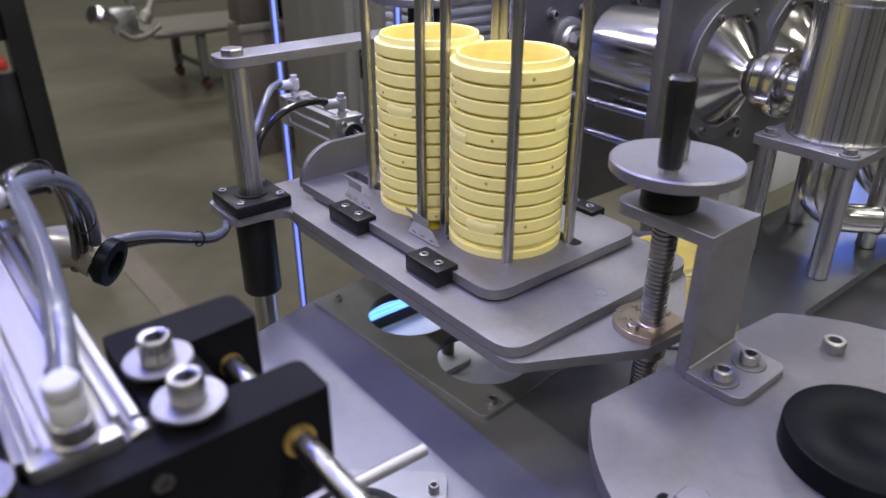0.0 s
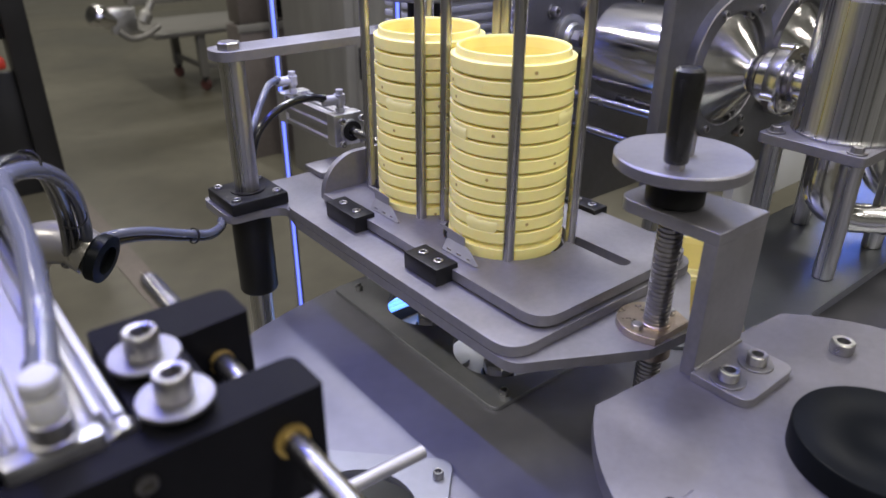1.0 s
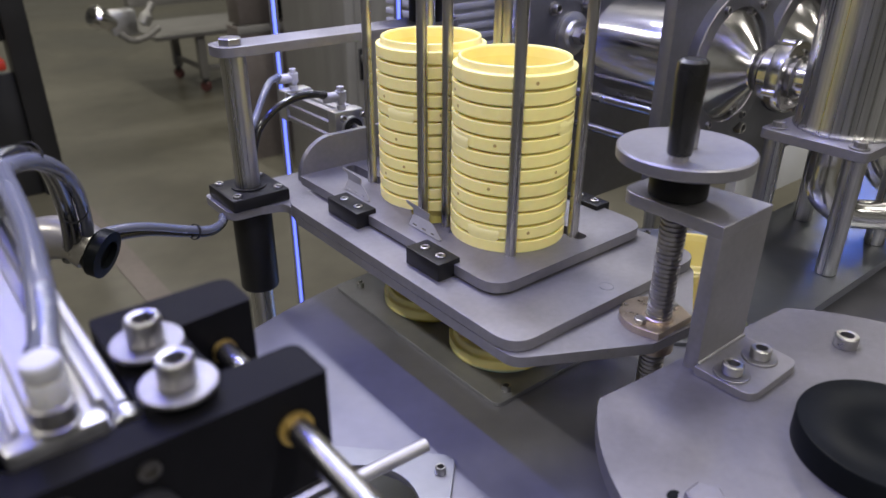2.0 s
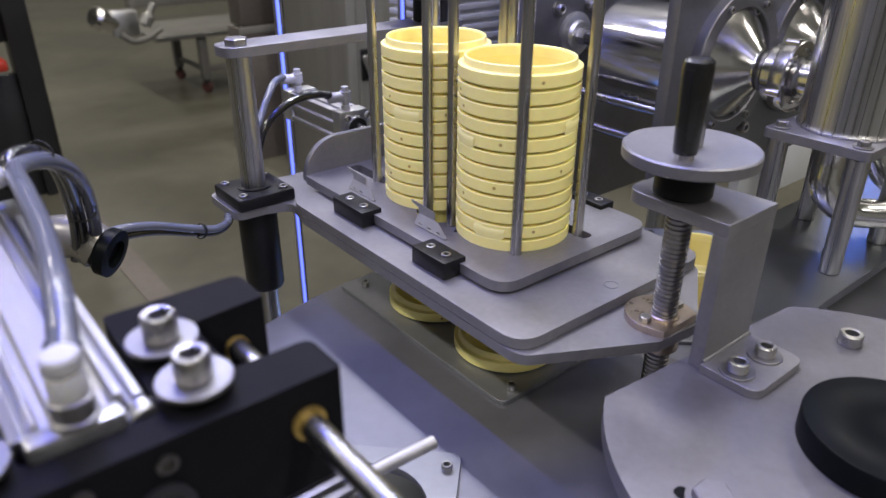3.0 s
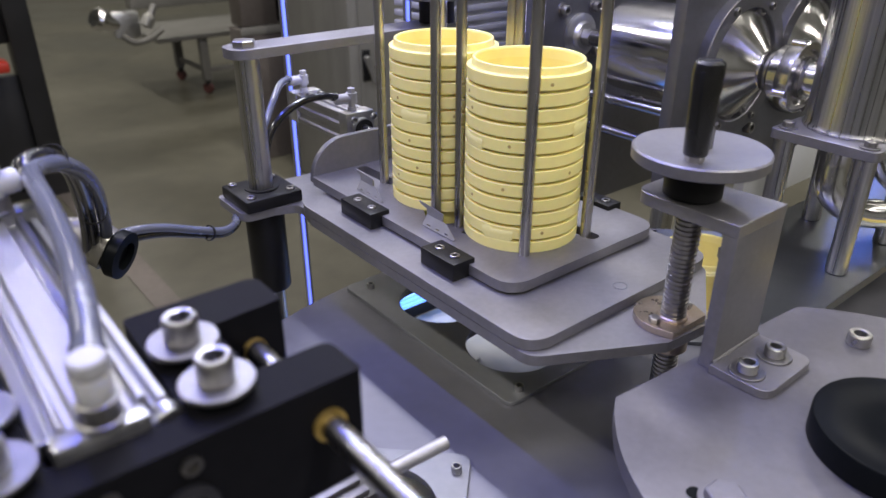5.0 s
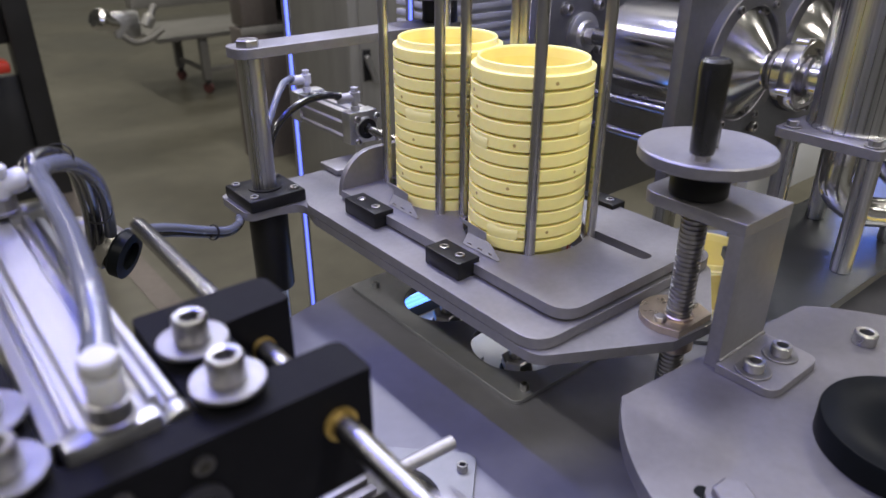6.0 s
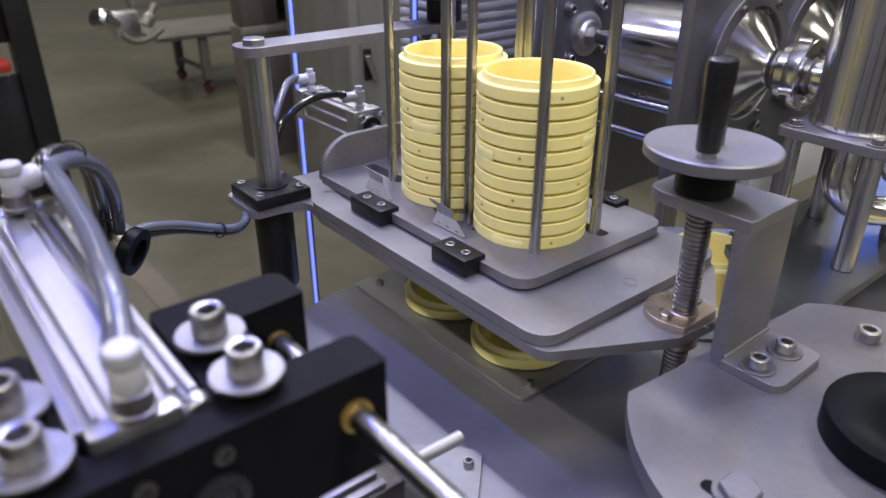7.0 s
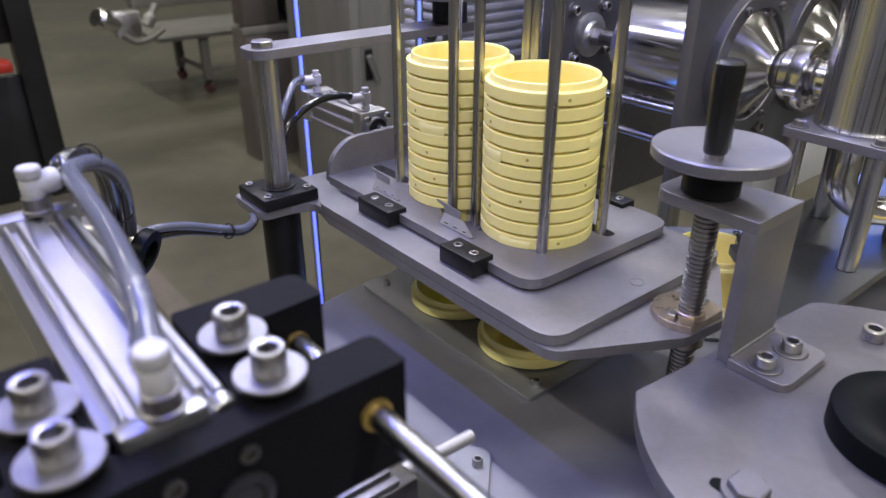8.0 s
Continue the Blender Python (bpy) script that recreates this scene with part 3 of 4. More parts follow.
# ---- air cylinder that pushes the slide ----
AX, AZ = 0.86, 1.045
air = thing("air_cylinder", (AX, 2.6, 0.605), "aluminium pneumatic cylinder on a foot bracket", "air cylinder")
ribs = []
for i in range(4):
    a = Matrix.Rotation(radians(90 * i), 2)
    for x, y in ((-0.15, -0.15), (-0.11, -0.15), (-0.10, -0.125), (-0.04, -0.125), (-0.03, -0.15), (0.03, -0.15), (0.04, -0.125), (0.10, -0.125), (0.11, -0.15)):
        ribs.append(a @ Vector((x, y)))
lay = Matrix.Translation((AX, 3.45, AZ)) @ Matrix.Rotation(radians(90), 4, "X")
part("barrel", plate(B(), ribs, 0.12, 1.0, (), lay), ALU, air, "ribbed aluminium barrel", bevel=0.004)
part("rear_cap", box(B(), AX - 0.165, AX + 0.165, 3.33, 3.50, AZ - 0.165, AZ + 0.165, 0.02), ALU_CAST, air)
part("front_cap", box(B(), AX - 0.165, AX + 0.165, 2.30, 2.46, AZ - 0.165, AZ + 0.165, 0.02), ALU_CAST, air)
part("bearing_ring", lathe(B(), [(0.05, 0), (0.09, 0), (0.10, 0.05), (0.10, 0.07), (0.05, 0.07)], (AX, 2.30, AZ), (0, -1, 0), 32, True), BLACK, air)
foot = [(-0.21, -0.455), (0.21, -0.455), (0.21, -0.37), (0.17, -0.30), (0.17, 0.17), (-0.17, 0.17), (-0.17, -0.06), (-0.20, -0.16), (-0.27, -0.23), (-0.40, -0.26), (-0.42, -0.455)]
part("foot_bracket", plate(B(), rounded(foot, 0.04, 4), 0, 0.05, [ring2(0, 0, 0.11, 28)], Matrix.Translation((AX, 2.295, AZ)) @ Matrix.Rotation(radians(90), 4, "X")), ALU_CAST, air, bevel=0.006)
part("foot_pad", box(B(), AX - 0.46, AX + 0.26, 2.10, 2.44, 0.686, 0.75, 0.02), BLASTED, air)
for sx in (-0.115, 0.115):
    for sz in (-0.115, 0.115):
        socket_screw(air, (AX + sx, 2.245, AZ + sz), 0.034, 0.03, (0, -1, 0))
for yy, zz, nm in ((2.386, 1.20, "front_fitting"), (3.35, 1.20, "rear_fitting")):
    f = part(nm, lathe(B(), [(0, 0), (0.045, 0), (0.045, 0.05), (0.036, 0.055), (0.036, 0.09), (0.055, 0.092), (0.055, 0.19), (0, 0.19)], (AX - 0.04, yy, zz), seg=20), WHITE, air, "white elbow air fitting")
    part("fitting_screw", lathe(B(), [(0, 0.19), (0.04, 0.19), (0.04, 0.235), (0, 0.24)], (AX - 0.04, yy, zz), seg=6), WHITE, f, angle=20)
    part("fitting_elbow", lathe(B(), [(0, 0.02), (0.05, 0.02), (0.052, 0.16), (0.04, 0.18), (0, 0.18)], (AX - 0.04, yy, zz + 0.14), Vector((-1, 0.25, -0.05)), 20), WHITE, f)
prod = thing("piston_rod", (AX, 2.3, AZ), "bright chrome piston rod of the cylinder", "piston rod")
part("rod", rodbar(B(), (AX, 1.84, AZ), (AX, 3.0, AZ), 0.044, 24), CHROME, prod)
# blue LED profile standing behind the column
led = thing("led_profile", (0.87, 3.77, -3.0), "glowing blue upright LED profile behind the column", "LED light")
part("profile", box(B(), 0.855, 0.935, 3.785, 3.84, -6.5, 4.2), ALU, led)
part("light_strip", box(B(), 0.866, 0.889, 3.755, 3.784, -6.5, 4.2), LED, led, "glowing blue strip")

led2 = thing("led_profile", (1.98, 3.0, -3.0), "short glowing blue LED profile behind the tie arm", "LED light")
part("profile", box(B(), 1.965, 2.045, 3.02, 3.07, -6.5, 3.4), ALU, led2)
part("light_strip", box(B(), 1.975, 2.0, 2.995, 3.019, 1.6, 3.4), LED, led2, "glowing blue strip")

# ---- cups ----
PITCH = 0.1056
LIP = 0.978     # height of the lowest cup's lip in a full stack
DROP = -0.08    # height of the lip of a cup that sits in a mould


def wall_radius(z):
    return 0.369 - 0.036 * (-0.112 - z) / 0.633


def wrap(c, name, material, label, lo, hi, a0, a1, proud=0.0015, wave=0.0):
    """A patch of print that follows the tapered wall; wave ripples its upper edge."""
    bm = B()
    n = max(2, int((a1 - a0) / 5))
    rows = []
    for z, up in ((lo, 0), (hi, 1)):
        row = []
        for k in range(n + 1):
            a = radians(a0 + (a1 - a0) * k / n)
            zz = z + up * wave * math.sin(a * 7)
            r = wall_radius(zz) + proud
            row.append(bm.verts.new((r * math.cos(a), r * math.sin(a), zz)))
        rows.append(row)
    for k in range(n):
        bm.faces.new((rows[0][k], rows[0][k + 1], rows[1][k + 1], rows[1][k]))
    part(name, bm, material, c, label)


def dot(c, material, label, az, z, rad, proud=0.003):
    """A round printed fruit or flower on the tapered wall."""
    bm = B()
    mid = None
    ring = []
    for k in range(-1, 14):
        u, v = (0, 0) if k < 0 else (rad * math.cos(2 * math.pi * k / 14), rad * math.sin(2 * math.pi * k / 14))
        r = wall_radius(z + v) + proud
        a = radians(az) + u / r
        vert = bm.verts.new((r * math.cos(a), r * math.sin(a), z + v))
        if k < 0:
            mid = vert
        else:
            ring.append(vert)
    for k in range(14):
        bm.faces.new((mid, ring[k - 1], ring[k]))
    part("print_spot", bm, material, c, label)


def build_cup(kind):
    """kind: 'fruit' with a landscape print, 'plain' with a cream side and red lettering strokes on white."""
    c = thing("plastic_cup", (0, 0, 0), "pale yellow plastic tub with a ribbed rim", "cup", "plastic tubs")
    part("rim", lathe(B(), [(0.366, -0.06), (0.368, 0.005), (0.373, 0.018), (0.380, 0.022), (0.388, 0.018), (0.391, 0.008), (0.395, -0.026), (0.400, -0.031), (0.4285, -0.0335), (0.4305, -0.0365), (0.4290, -0.114), (0.4270, -0.1165),
                            (0.416, -0.118), (0.412, -0.10), (0.385, -0.05), (0.372, -0.045)], seg=72), YELLOW, c, "pale yellow moulded rim", angle=18)
    part("wall", lathe(B(), [(0.369, -0.01), (0.365, -0.12), (0.329, -0.735), (0, -0.74), (0, -0.762), (0.318, -0.765), (0.333, -0.745), (0.369, -0.112), (0.384, -0.05)], seg=64), CREAM, c, "cream tapered wall")
    if kind == "fruit":
        wrap(c, "label_panel", PRINT_SKY, "pale blue printed sky", -0.52, -0.15, 30, 128)
        wrap(c, "label_panel", PRINT_GREEN, "green printed meadow", -0.735, -0.50, 28, 200, 0.002, 0.03)
        wrap(c, "label_panel", PRINT_YELLOW, "yellow printed field", -0.51, -0.15, 128, 202)
        for az, z, rad, m, lab in ((103, -0.62, 0.10, PRINT_ORANGE, "printed orange slice"), (124, -0.65, 0.085, PRINT_ORANGE, "printed orange slice"), (113, -0.52, 0.055, PRINT_YELLOW, "printed yellow fruit"),
                                   (84, -0.68, 0.045, PRINT_ORANGE, "printed orange slice"), (64, -0.60, 0.03, PRINT_WHITE, "printed white flower"), (50, -0.66, 0.025, PRINT_WHITE, "printed white flower"), (94, -0.33, 0.07, PRINT_WHITE, "printed white cloud")):
            dot(c, m, lab, az, z, rad)
        for k in range(5):
            wrap(c, "print_mark", PRINT_RED, "red print stroke", -0.30 - 0.02 * (k % 2), -0.20, 48 + 12 * k, 55 + 12 * k, 0.003)
        for k in range(4):
            wrap(c, "print_mark", PRINT_DARK, "dark green print stroke", -0.50, -0.46, 148 + 9 * k, 154 + 9 * k, 0.003)
    else:
        wrap(c, "label_panel", PRINT_WHITE, "white printed label panel", -0.66, -0.15, -60, 28)
        for k in range(6):
            bm = B()
            z0 = -0.155 - 0.02 * (k % 2)
            a0 = -52 + 12 * k
            rows = []
            for z, off in ((z0 - 0.10 + 0.03 * (k % 3 == 1), 0), (z0, 5)):
                r = wall_radius(z) + 0.003
                rows.append([bm.verts.new((r * math.cos(radians(a0 + off + d)), r * math.sin(radians(a0 + off + d)), z)) for d in (0, 2, 4, 6)])
            for j in range(3):
                bm.faces.new((rows[0][j], rows[0][j + 1], rows[1][j + 1], rows[1][j]))
            part("print_mark", bm, PRINT_RED, c, "slanted red print mark")
    # gate pits, their shade painted as ochre discs, and the tear tab on the rim
    for deg, z in ((0, -0.072), (172, -0.080)):
        d = Vector((math.cos(radians(deg)), math.sin(radians(deg)), 0))
        part("gate_pit", lathe(B(), [(0, 0.0), (0.011, 0.0), (0.012, 0.0035), (0, 0.0030)], d * 0.4270 + Vector((0, 0, z)), d, 12), PIT, c, "tiny ochre disc painting the shade of a gate pit")
    bm = B()
    rows = []
    for r, z in ((0.4140, -0.150), (0.4270, -0.148), (0.4315, -0.118), (0.4335, -0.095), (0.4345, -0.066), (0.4300, -0.058)):
        rows.append([bm.verts.new((r * math.cos(radians(-60 + 4.0 * k)), r * math.sin(radians(-60 + 4.0 * k)),
                                   z + (0.024 if k in (0, 8) and z < -0.13 else 0) + (0.016 if k in (1, 2) and z > -0.08 else 0))) for k in range(9)])
    for i in range(5):
        for k in range(8):
            bm.faces.new((rows[i][k], rows[i][k + 1], rows[i + 1][k + 1], rows[i + 1][k]))
    part("tear_tab", bm, TABWHITE, c, "small raised tear-open tab on the rim")
    return c


KINDS = {"fruit": build_cup("fruit"), "plain": build_cup("plain")}
rng = random.Random(5)
# cups turned so that print, cream side or tab faces out
FACING = {("front", 0): 130.0, ("rear", 0): 66.0, ("front", 1): -26.0, ("rear", 1): -20.0, ("front", 2): 246.0, ("rear", 2): 300.0, ("front", 8): 211.0, ("rear", 8): 242.0, ("front", 9): 333.0, ("rear", 4): 30.0}
WITH_TAB = {("front", 2), ("front", 8), ("front", 9), ("rear", 8), ("rear", 4)}
STACKS = {}
for key, (sx, sy) in (("front", (CX, FY)), ("rear", (CX, RY))):
    STACKS[key] = []
    for k in range(13):
        turn = rng.uniform(0, 360)
        turn = FACING.get((key, k), turn)
        jx, jy = rng.uniform(-0.001, 0.001), rng.uniform(-0.001, 0.001)
        cup = copy_thing(KINDS["fruit" if k == 0 else "plain"], pose(0, 0, 0))
        if (key, k) not in WITH_TAB:
            for o in [o for o in cup.children if o.name.startswith("tear_tab")]:
                bpy.data.objects.remove(o)
        STACKS[key].append((cup, sx + jx, sy + jy, turn))
# cups that already ride in the moulds further round
RIDERS = []
for s in (-1,):
    for y in (FY, RY):
        RIDERS.append((copy_thing(KINDS["fruit"], pose(0, 0, 0)), s, y, rng.uniform(0, 360)))
for pattern in KINDS.values():
    for o in (*pattern.children_recursive, pattern):
        bpy.data.objects.remove(o)


# ---- suction lifters under the stacker ----
LIFTERS = []
for y in (FY, RY):
    lf = thing("suction_lifter", (CX, y, -1.0), "steel lifter stem with a blue silicone suction cup", "suction lifter", "suction lifters")
    part("stem", rodbar(B(), (CX, y, -2.4), (CX, y, -0.86), 0.062, 24), THREAD, lf)
    part("head", lathe(B(), [(0, -1.02), (0.085, -1.02), (0.085, -0.91), (0.06, -0.86), (0, -0.86)], (CX, y, 0), seg=24), DARKBOLT, lf)
    part("jam_nut", lathe(B(), [(0, -1.30), (0.13, -1.30), (0.13, -1.22), (0.115, -1.205), (0, -1.20)], (CX, y, 0), seg=6), BRIGHT, lf, "bright hexagon jam nut", angle=20)
    part("stem_flange", lathe(B(), [(0, -1.40), (0.14, -1.40), (0.14, -1.32), (0.13, -1.305), (0, -1.30)], (CX, y, 0), seg=32), DARKBOLT, lf)
    part("suction_cup", lathe(B(), [(0.06, -0.88), (0.10, -0.87), (0.125, -0.81), (0.112, -0.785), (0.155, -0.76), (0.170, -0.71), (0.180, -0.665), (0.172, -0.655), (0.152, -0.67), (0.13, -0.71), (0.07, -0.735), (0, -0.735)], (CX, y, 0), seg=36), BLUE, lf, "blue silicone suction cup with a flared lip")
    LIFTERS.append((lf, y))

# ---- foreground pusher: black bearing blocks, cylinder and sliding rods ----
MX = -2.61


blk = thing("bearing_block", (MX, -1.62, 1.40), "black anodised bearing block with brass bushings", "bearing block")
half = [(0.0, -2.0), (0.705, -2.0), (0.705, -1.80), (0.43, -1.80), (0.43, -1.47), (0.71, -1.45), (0.71, -1.235), (0.20, -1.235), (0.185, -1.86), (0.0, -1.86)]
o = [(MX + x, y) for x, y in half] + [(MX - x, y) for x, y in reversed(half[1:-1])]
radii = [0, 0.015, 0.05, 0.02, 0.02, 0.015, 0.06, 0.03, 0.02, 0]
part("block_body", plate(B(), rounded(o, radii + radii[-2:0:-1], 5), 1.40, 1.822), ANODISED, blk, bevel=0.013)
for ys, br_ in ((-2.0, 0.058), (-1.47, 0.046)):
    for sx in (-0.575, 0.575):
        part("bushing", lathe(B(), [(0.043, 0), (br_, 0), (br_, 0.018), (0.043, 0.018)], (MX + sx, ys, 1.665), (0, -1, 0), 24, True), BRASS, blk, "tarnished brass bushing")
for sx, sz in ((-0.08, 1.75), (0.14, 1.75)):
    socket_screw(blk, (MX + sx, -2.0, sz), 0.032, 0.014, (0, -1, 0), mat_=DARKBOLT)
part("end_seal", lathe(B(), [(0, 0), (0.085, 0), (0.09, 0.02), (0.06, 0.03), (0.045, 0.015), (0, 0.015)], (MX + 0.11, -2.0, 1.60), (0, -1, 0), 32), SEAL, blk, "round black cylinder end seal")
part("support_leg", box(B(), MX - 0.25, MX + 0.25, -1.95, -1.30, FLOOR, 1.40, 0.02), CABINET, blk)
for sx in (-0.30, 0.30):
    for yy in (-1.845, -1.575):
        # added black ring: the shadowed gap under each raised washer, as colour
        part("spacer", lathe(B(), [(0.03, 1.822), (0.085, 1.822), (0.085, 1.862), (0.03, 1.862)], (MX + sx, yy, 0), seg=24, close=True), RUBBER, blk)
        washer(blk, (MX + sx, yy, 1.862), 0.114, 0.04, 0.016)
        cap_screw(blk, (MX + sx, yy, 1.878), 0.056, 0.088)

pc = thing("air_cylinder", (MX, -1.3, 1.8), "extruded aluminium air cylinder of the pusher", "air cylinder")
ribs = [(-0.195, -0.15), (0.175, -0.15), (0.175, 0.09), (0.165, 0.125), (0.135, 0.13), (0.128, 0.10), (0.118, 0.10), (0.11, 0.15), (0.085, 0.155), (0.078, 0.115), (0.04, 0.115), (0.034, 0.158),
        (-0.075, 0.158), (-0.082, 0.115), (-0.108, 0.115), (-0.114, 0.15), (-0.128, 0.15), (-0.132, 0.10), (-0.142, 0.10), (-0.148, 0.125), (-0.188, 0.12), (-0.195, 0.09)]
part("barrel", plate(B(), ribs, 0, 1.62, (), Matrix.Translation((MX, -0.17, 1.73)) @ Matrix.Rotation(radians(90), 4, "X")), ALU, pc, "ribbed aluminium barrel", bevel=0.005)
part("front_cap", box(B(), MX - 0.165, MX + 0.10, -1.875, -1.79, 1.60, 1.875, 0.025), ALU, pc)
part("front_cap_ear", rodbar(B(), (MX + 0.145, -1.80, 1.80), (MX + 0.145, -1.86, 1.80), 0.05, 20), ALU_CAST, pc)
part("rear_cap", box(B(), MX - 0.19, MX + 0.19, -0.17, -0.05, 1.58, 1.90, 0.025), ALU, pc)
for fx, yy, d, h in ((MX - 0.02, -1.82, Vector((0.12, 1, 0.12)), 0.0), (MX + 0.03, -0.15, Vector((1, 0.1, 0.15)), 0.03)):
    z = 1.875 + h
    f = part("air_fitting", lathe(B(), [(0, 0.078), (0.049, 0.078), (0.051, 0.086), (0.051, 0.15), (0.047, 0.158), (0, 0.158)], (fx, yy, z), seg=28), NYLON, pc, "translucent white elbow air fitting")
    part("fitting_button", lathe(B(), [(0, 0.158), (0.040, 0.158), (0.040, 0.164), (0.050, 0.166), (0.052, 0.172), (0.052, 0.205), (0.046, 0.213), (0, 0.214)], (fx, yy, z), seg=28), WHITE, f, "greyish release button")
    part("fitting_elbow", lathe(B(), [(0, 0), (0.050, 0), (0.052, 0.04), (0.055, 0.05), (0.055, 0.10), (0.046, 0.115), (0.04, 0.118), (0, 0.118)], (fx, yy, z + 0.120), d, 24), NYLON, f)
    part("fitting_nut", lathe(B(), [(0, 0), (0.066, 0), (0.066, 0.014), (0.058, 0.018), (0.058, 0.074), (0.050, 0.078), (0, 0.078)], (fx, yy, z), seg=16), WASHER, f, angle=20)


def hose(points, r, material, label):
    """An air hose with a crimped collar at each end."""
    t = thing("air_hose", points[0], label, "air hose")
    part("hose_tube", tube(B(), points, r, 14), material, t)
    for a, b in ((points[0], points[1]), (points[-1], points[-2])):
        d = (Vector(b) - Vector(a)).normalized()
        part("end_collar", lathe(B(), [(r, 0), (r * 1.18, 0.005), (r * 1.18, 0.05), (r, 0.055)], a, d, 18, True), material, t)
    return t


hose([(-2.61, -1.70, 1.99), (-2.58, -1.60, 2.03), (-2.539, -1.391, 2.06), (-2.478, -0.944, 2.055), (-2.441, -0.471, 2.051), (-2.416, -0.141, 2.04), (-2.356, 0.02, 2.02), (-2.237, 0.20, 1.96), (-2.09, 0.50, 1.79), (-1.98, 0.80, 1.56), (-1.92, 1.05, 1.32), (-1.90, 1.20, 1.10), (-1.93, 1.30, 0.92)],
     0.044, HOSE, "glossy blue-grey air hose arching over the pusher")
hose([(-2.44, -0.10, 2.00), (-2.40, 0.02, 2.06), (-2.27, 0.20, 2.01), (-2.13, 0.50, 1.80), (-2.05, 0.80, 1.52), (-2.00, 1.05, 1.28), (-1.98, 1.20, 1.06), (-1.99, 1.30, 0.90)], 0.036, HOSE_BLACK, "black air hose strapped beside a grey one")
hose([(-2.46, -0.08, 1.97), (-2.43, 0.05, 2.04), (-2.30, 0.22, 2.02), (-2.16, 0.52, 1.82), (-2.08, 0.82, 1.50), (-2.04, 1.05, 1.26), (-2.03, 1.20, 1.04), (-2.04, 1.30, 0.90)], 0.030, HOSE_BLACK, "thin black air hose in the strapped bundle")
hose([(-1.97, 1.20, 0.93), (-1.88, 1.24, 1.02), (-1.72, 1.32, 1.02), (-1.45, 1.46, 0.92), (-1.15, 1.60, 0.76), (-0.92, 1.68, 0.66), (-0.76, 1.82, 0.62), (-0.66, 2.00, 0.60)], 0.034, HOSE, "blue-grey air hose led towards the guide column")
hose([(-1.97, 1.22, 0.86), (-1.86, 1.26, 0.94), (-1.70, 1.34, 0.95), (-1.44, 1.48, 0.86), (-1.14, 1.62, 0.71), (-0.91, 1.70, 0.62), (-0.74, 1.84, 0.60), (-0.64, 2.02, 0.60)], 0.028, HOSE_BLACK, "black air hose led towards the guide column")
hose([(AX - 0.19, 2.42, 1.365), (AX - 0.34, 2.40, 1.40), (AX - 0.56, 2.40, 1.39), (AX - 0.78, 2.38, 1.31), (AX - 0.95, 2.36, 1.16), (AX - 1.05, 2.34, 0.90), (AX - 1.08, 2.33, 0.70)], 0.036, HOSE_BLACK, "black air hose bowing to the cylinder fitting")
hose([(AX - 0.19, 3.38, 1.365), (AX - 0.34, 3.30, 1.345), (AX - 0.52, 3.12, 1.25), (AX - 0.66, 3.0, 1.12), (AX - 0.90, 2.80, 0.90), (AX - 1.02, 2.70, 0.60), (AX - 1.05, 2.66, 0.20)], 0.036, HOSE, "blue-grey air hose bowing to the cylinder fitting")
for at, d, r in (((-1.985, 0.98, 1.36), Vector((0.2, 0.7, -0.75)), 0.078), ((-2.26, 0.22, 1.985), Vector((0.4, 0.75, -0.4)), 0.066), ((-1.05, 1.635, 0.695), Vector((1, 0.35, -0.45)), 0.058)):
    solo("cable_tie", lathe(B(), [(r, -0.010), (r + 0.007, -0.010), (r + 0.007, 0.010), (r, 0.010)], at, d, 20, True), BLACK, at, "black nylon cable tie round the hoses", "cable tie", bevel=0.002)
post = thing("bent_tube", (-2.05, 1.7, FLOOR), "bent beige tube with a black rubber mouth", "tube post")
part("tube_body", tube(B(), [(-1.885, 1.24, 0.95), (-1.98, 1.34, 1.03), (-2.16, 1.50, 1.00), (-2.26, 1.62, 0.78), (-2.28, 1.66, 0.4), (-2.27, 1.66, -1.5), (-2.27, 1.66, FLOOR)], 0.15, 28), BEIGE, post)
part("rubber_mouth", lathe(B(), [(0.10, 0), (0.155, 0), (0.17, 0.02), (0.17, 0.09), (0.10, 0.10)], (-1.875, 1.22, 0.95), Vector((0.75, -0.8, -0.35)), 32, True), RUBBER, post)
part("mouth_plug", lathe(B(), [(0, 0.03), (0.11, 0.03), (0.11, 0.05), (0, 0.05)], (-1.875, 1.22, 0.95), Vector((0.75, -0.8, -0.35)), 24), RUBBER, post)

ROD0 = (-2.035, -2.0, 1.665)
pusher = thing("pusher_frame", ROD0, "sliding pusher with two ground rods and crossbar", "pusher")
for sx in (-0.575, 0.575):
    part("guide_shaft", rodbar(B(), (MX + sx, -3.66, 1.665), (MX + sx, -1.21, 1.665), 0.042, 24), CHROME, pusher)
part("crossbar", plate(B(), rounded([(MX - 0.66, -0.075), (MX + 0.66, -0.075), (MX + 0.66, 0.075), (MX - 0.66, 0.075)], 0.074, 8), 0, 0.09, (), Matrix.Translation((0, -3.60, 1.665)) @ Matrix.Rotation(radians(90), 4, "X")), BLASTED, pusher, bevel=0.008)
for sx in (-0.575, 0.575):
    socket_screw(pusher, (MX + sx, -3.69, 1.665), 0.042, 0.04, (0, -1, 0))
stick = thing("stop_rod", (-1.4, -1.35, 0.58), "plain round steel stop rod", "rod")
part("bar", rodbar(B(), (-1.50, -1.34, 0.58), (-1.03, -1.363, 0.58), 0.038, 20), BLADE, stick)
part("holder", box(B(), -1.92, -1.46, -1.46, -1.22, 0.36, 0.62, 0.02), DARKBOLT, stick)
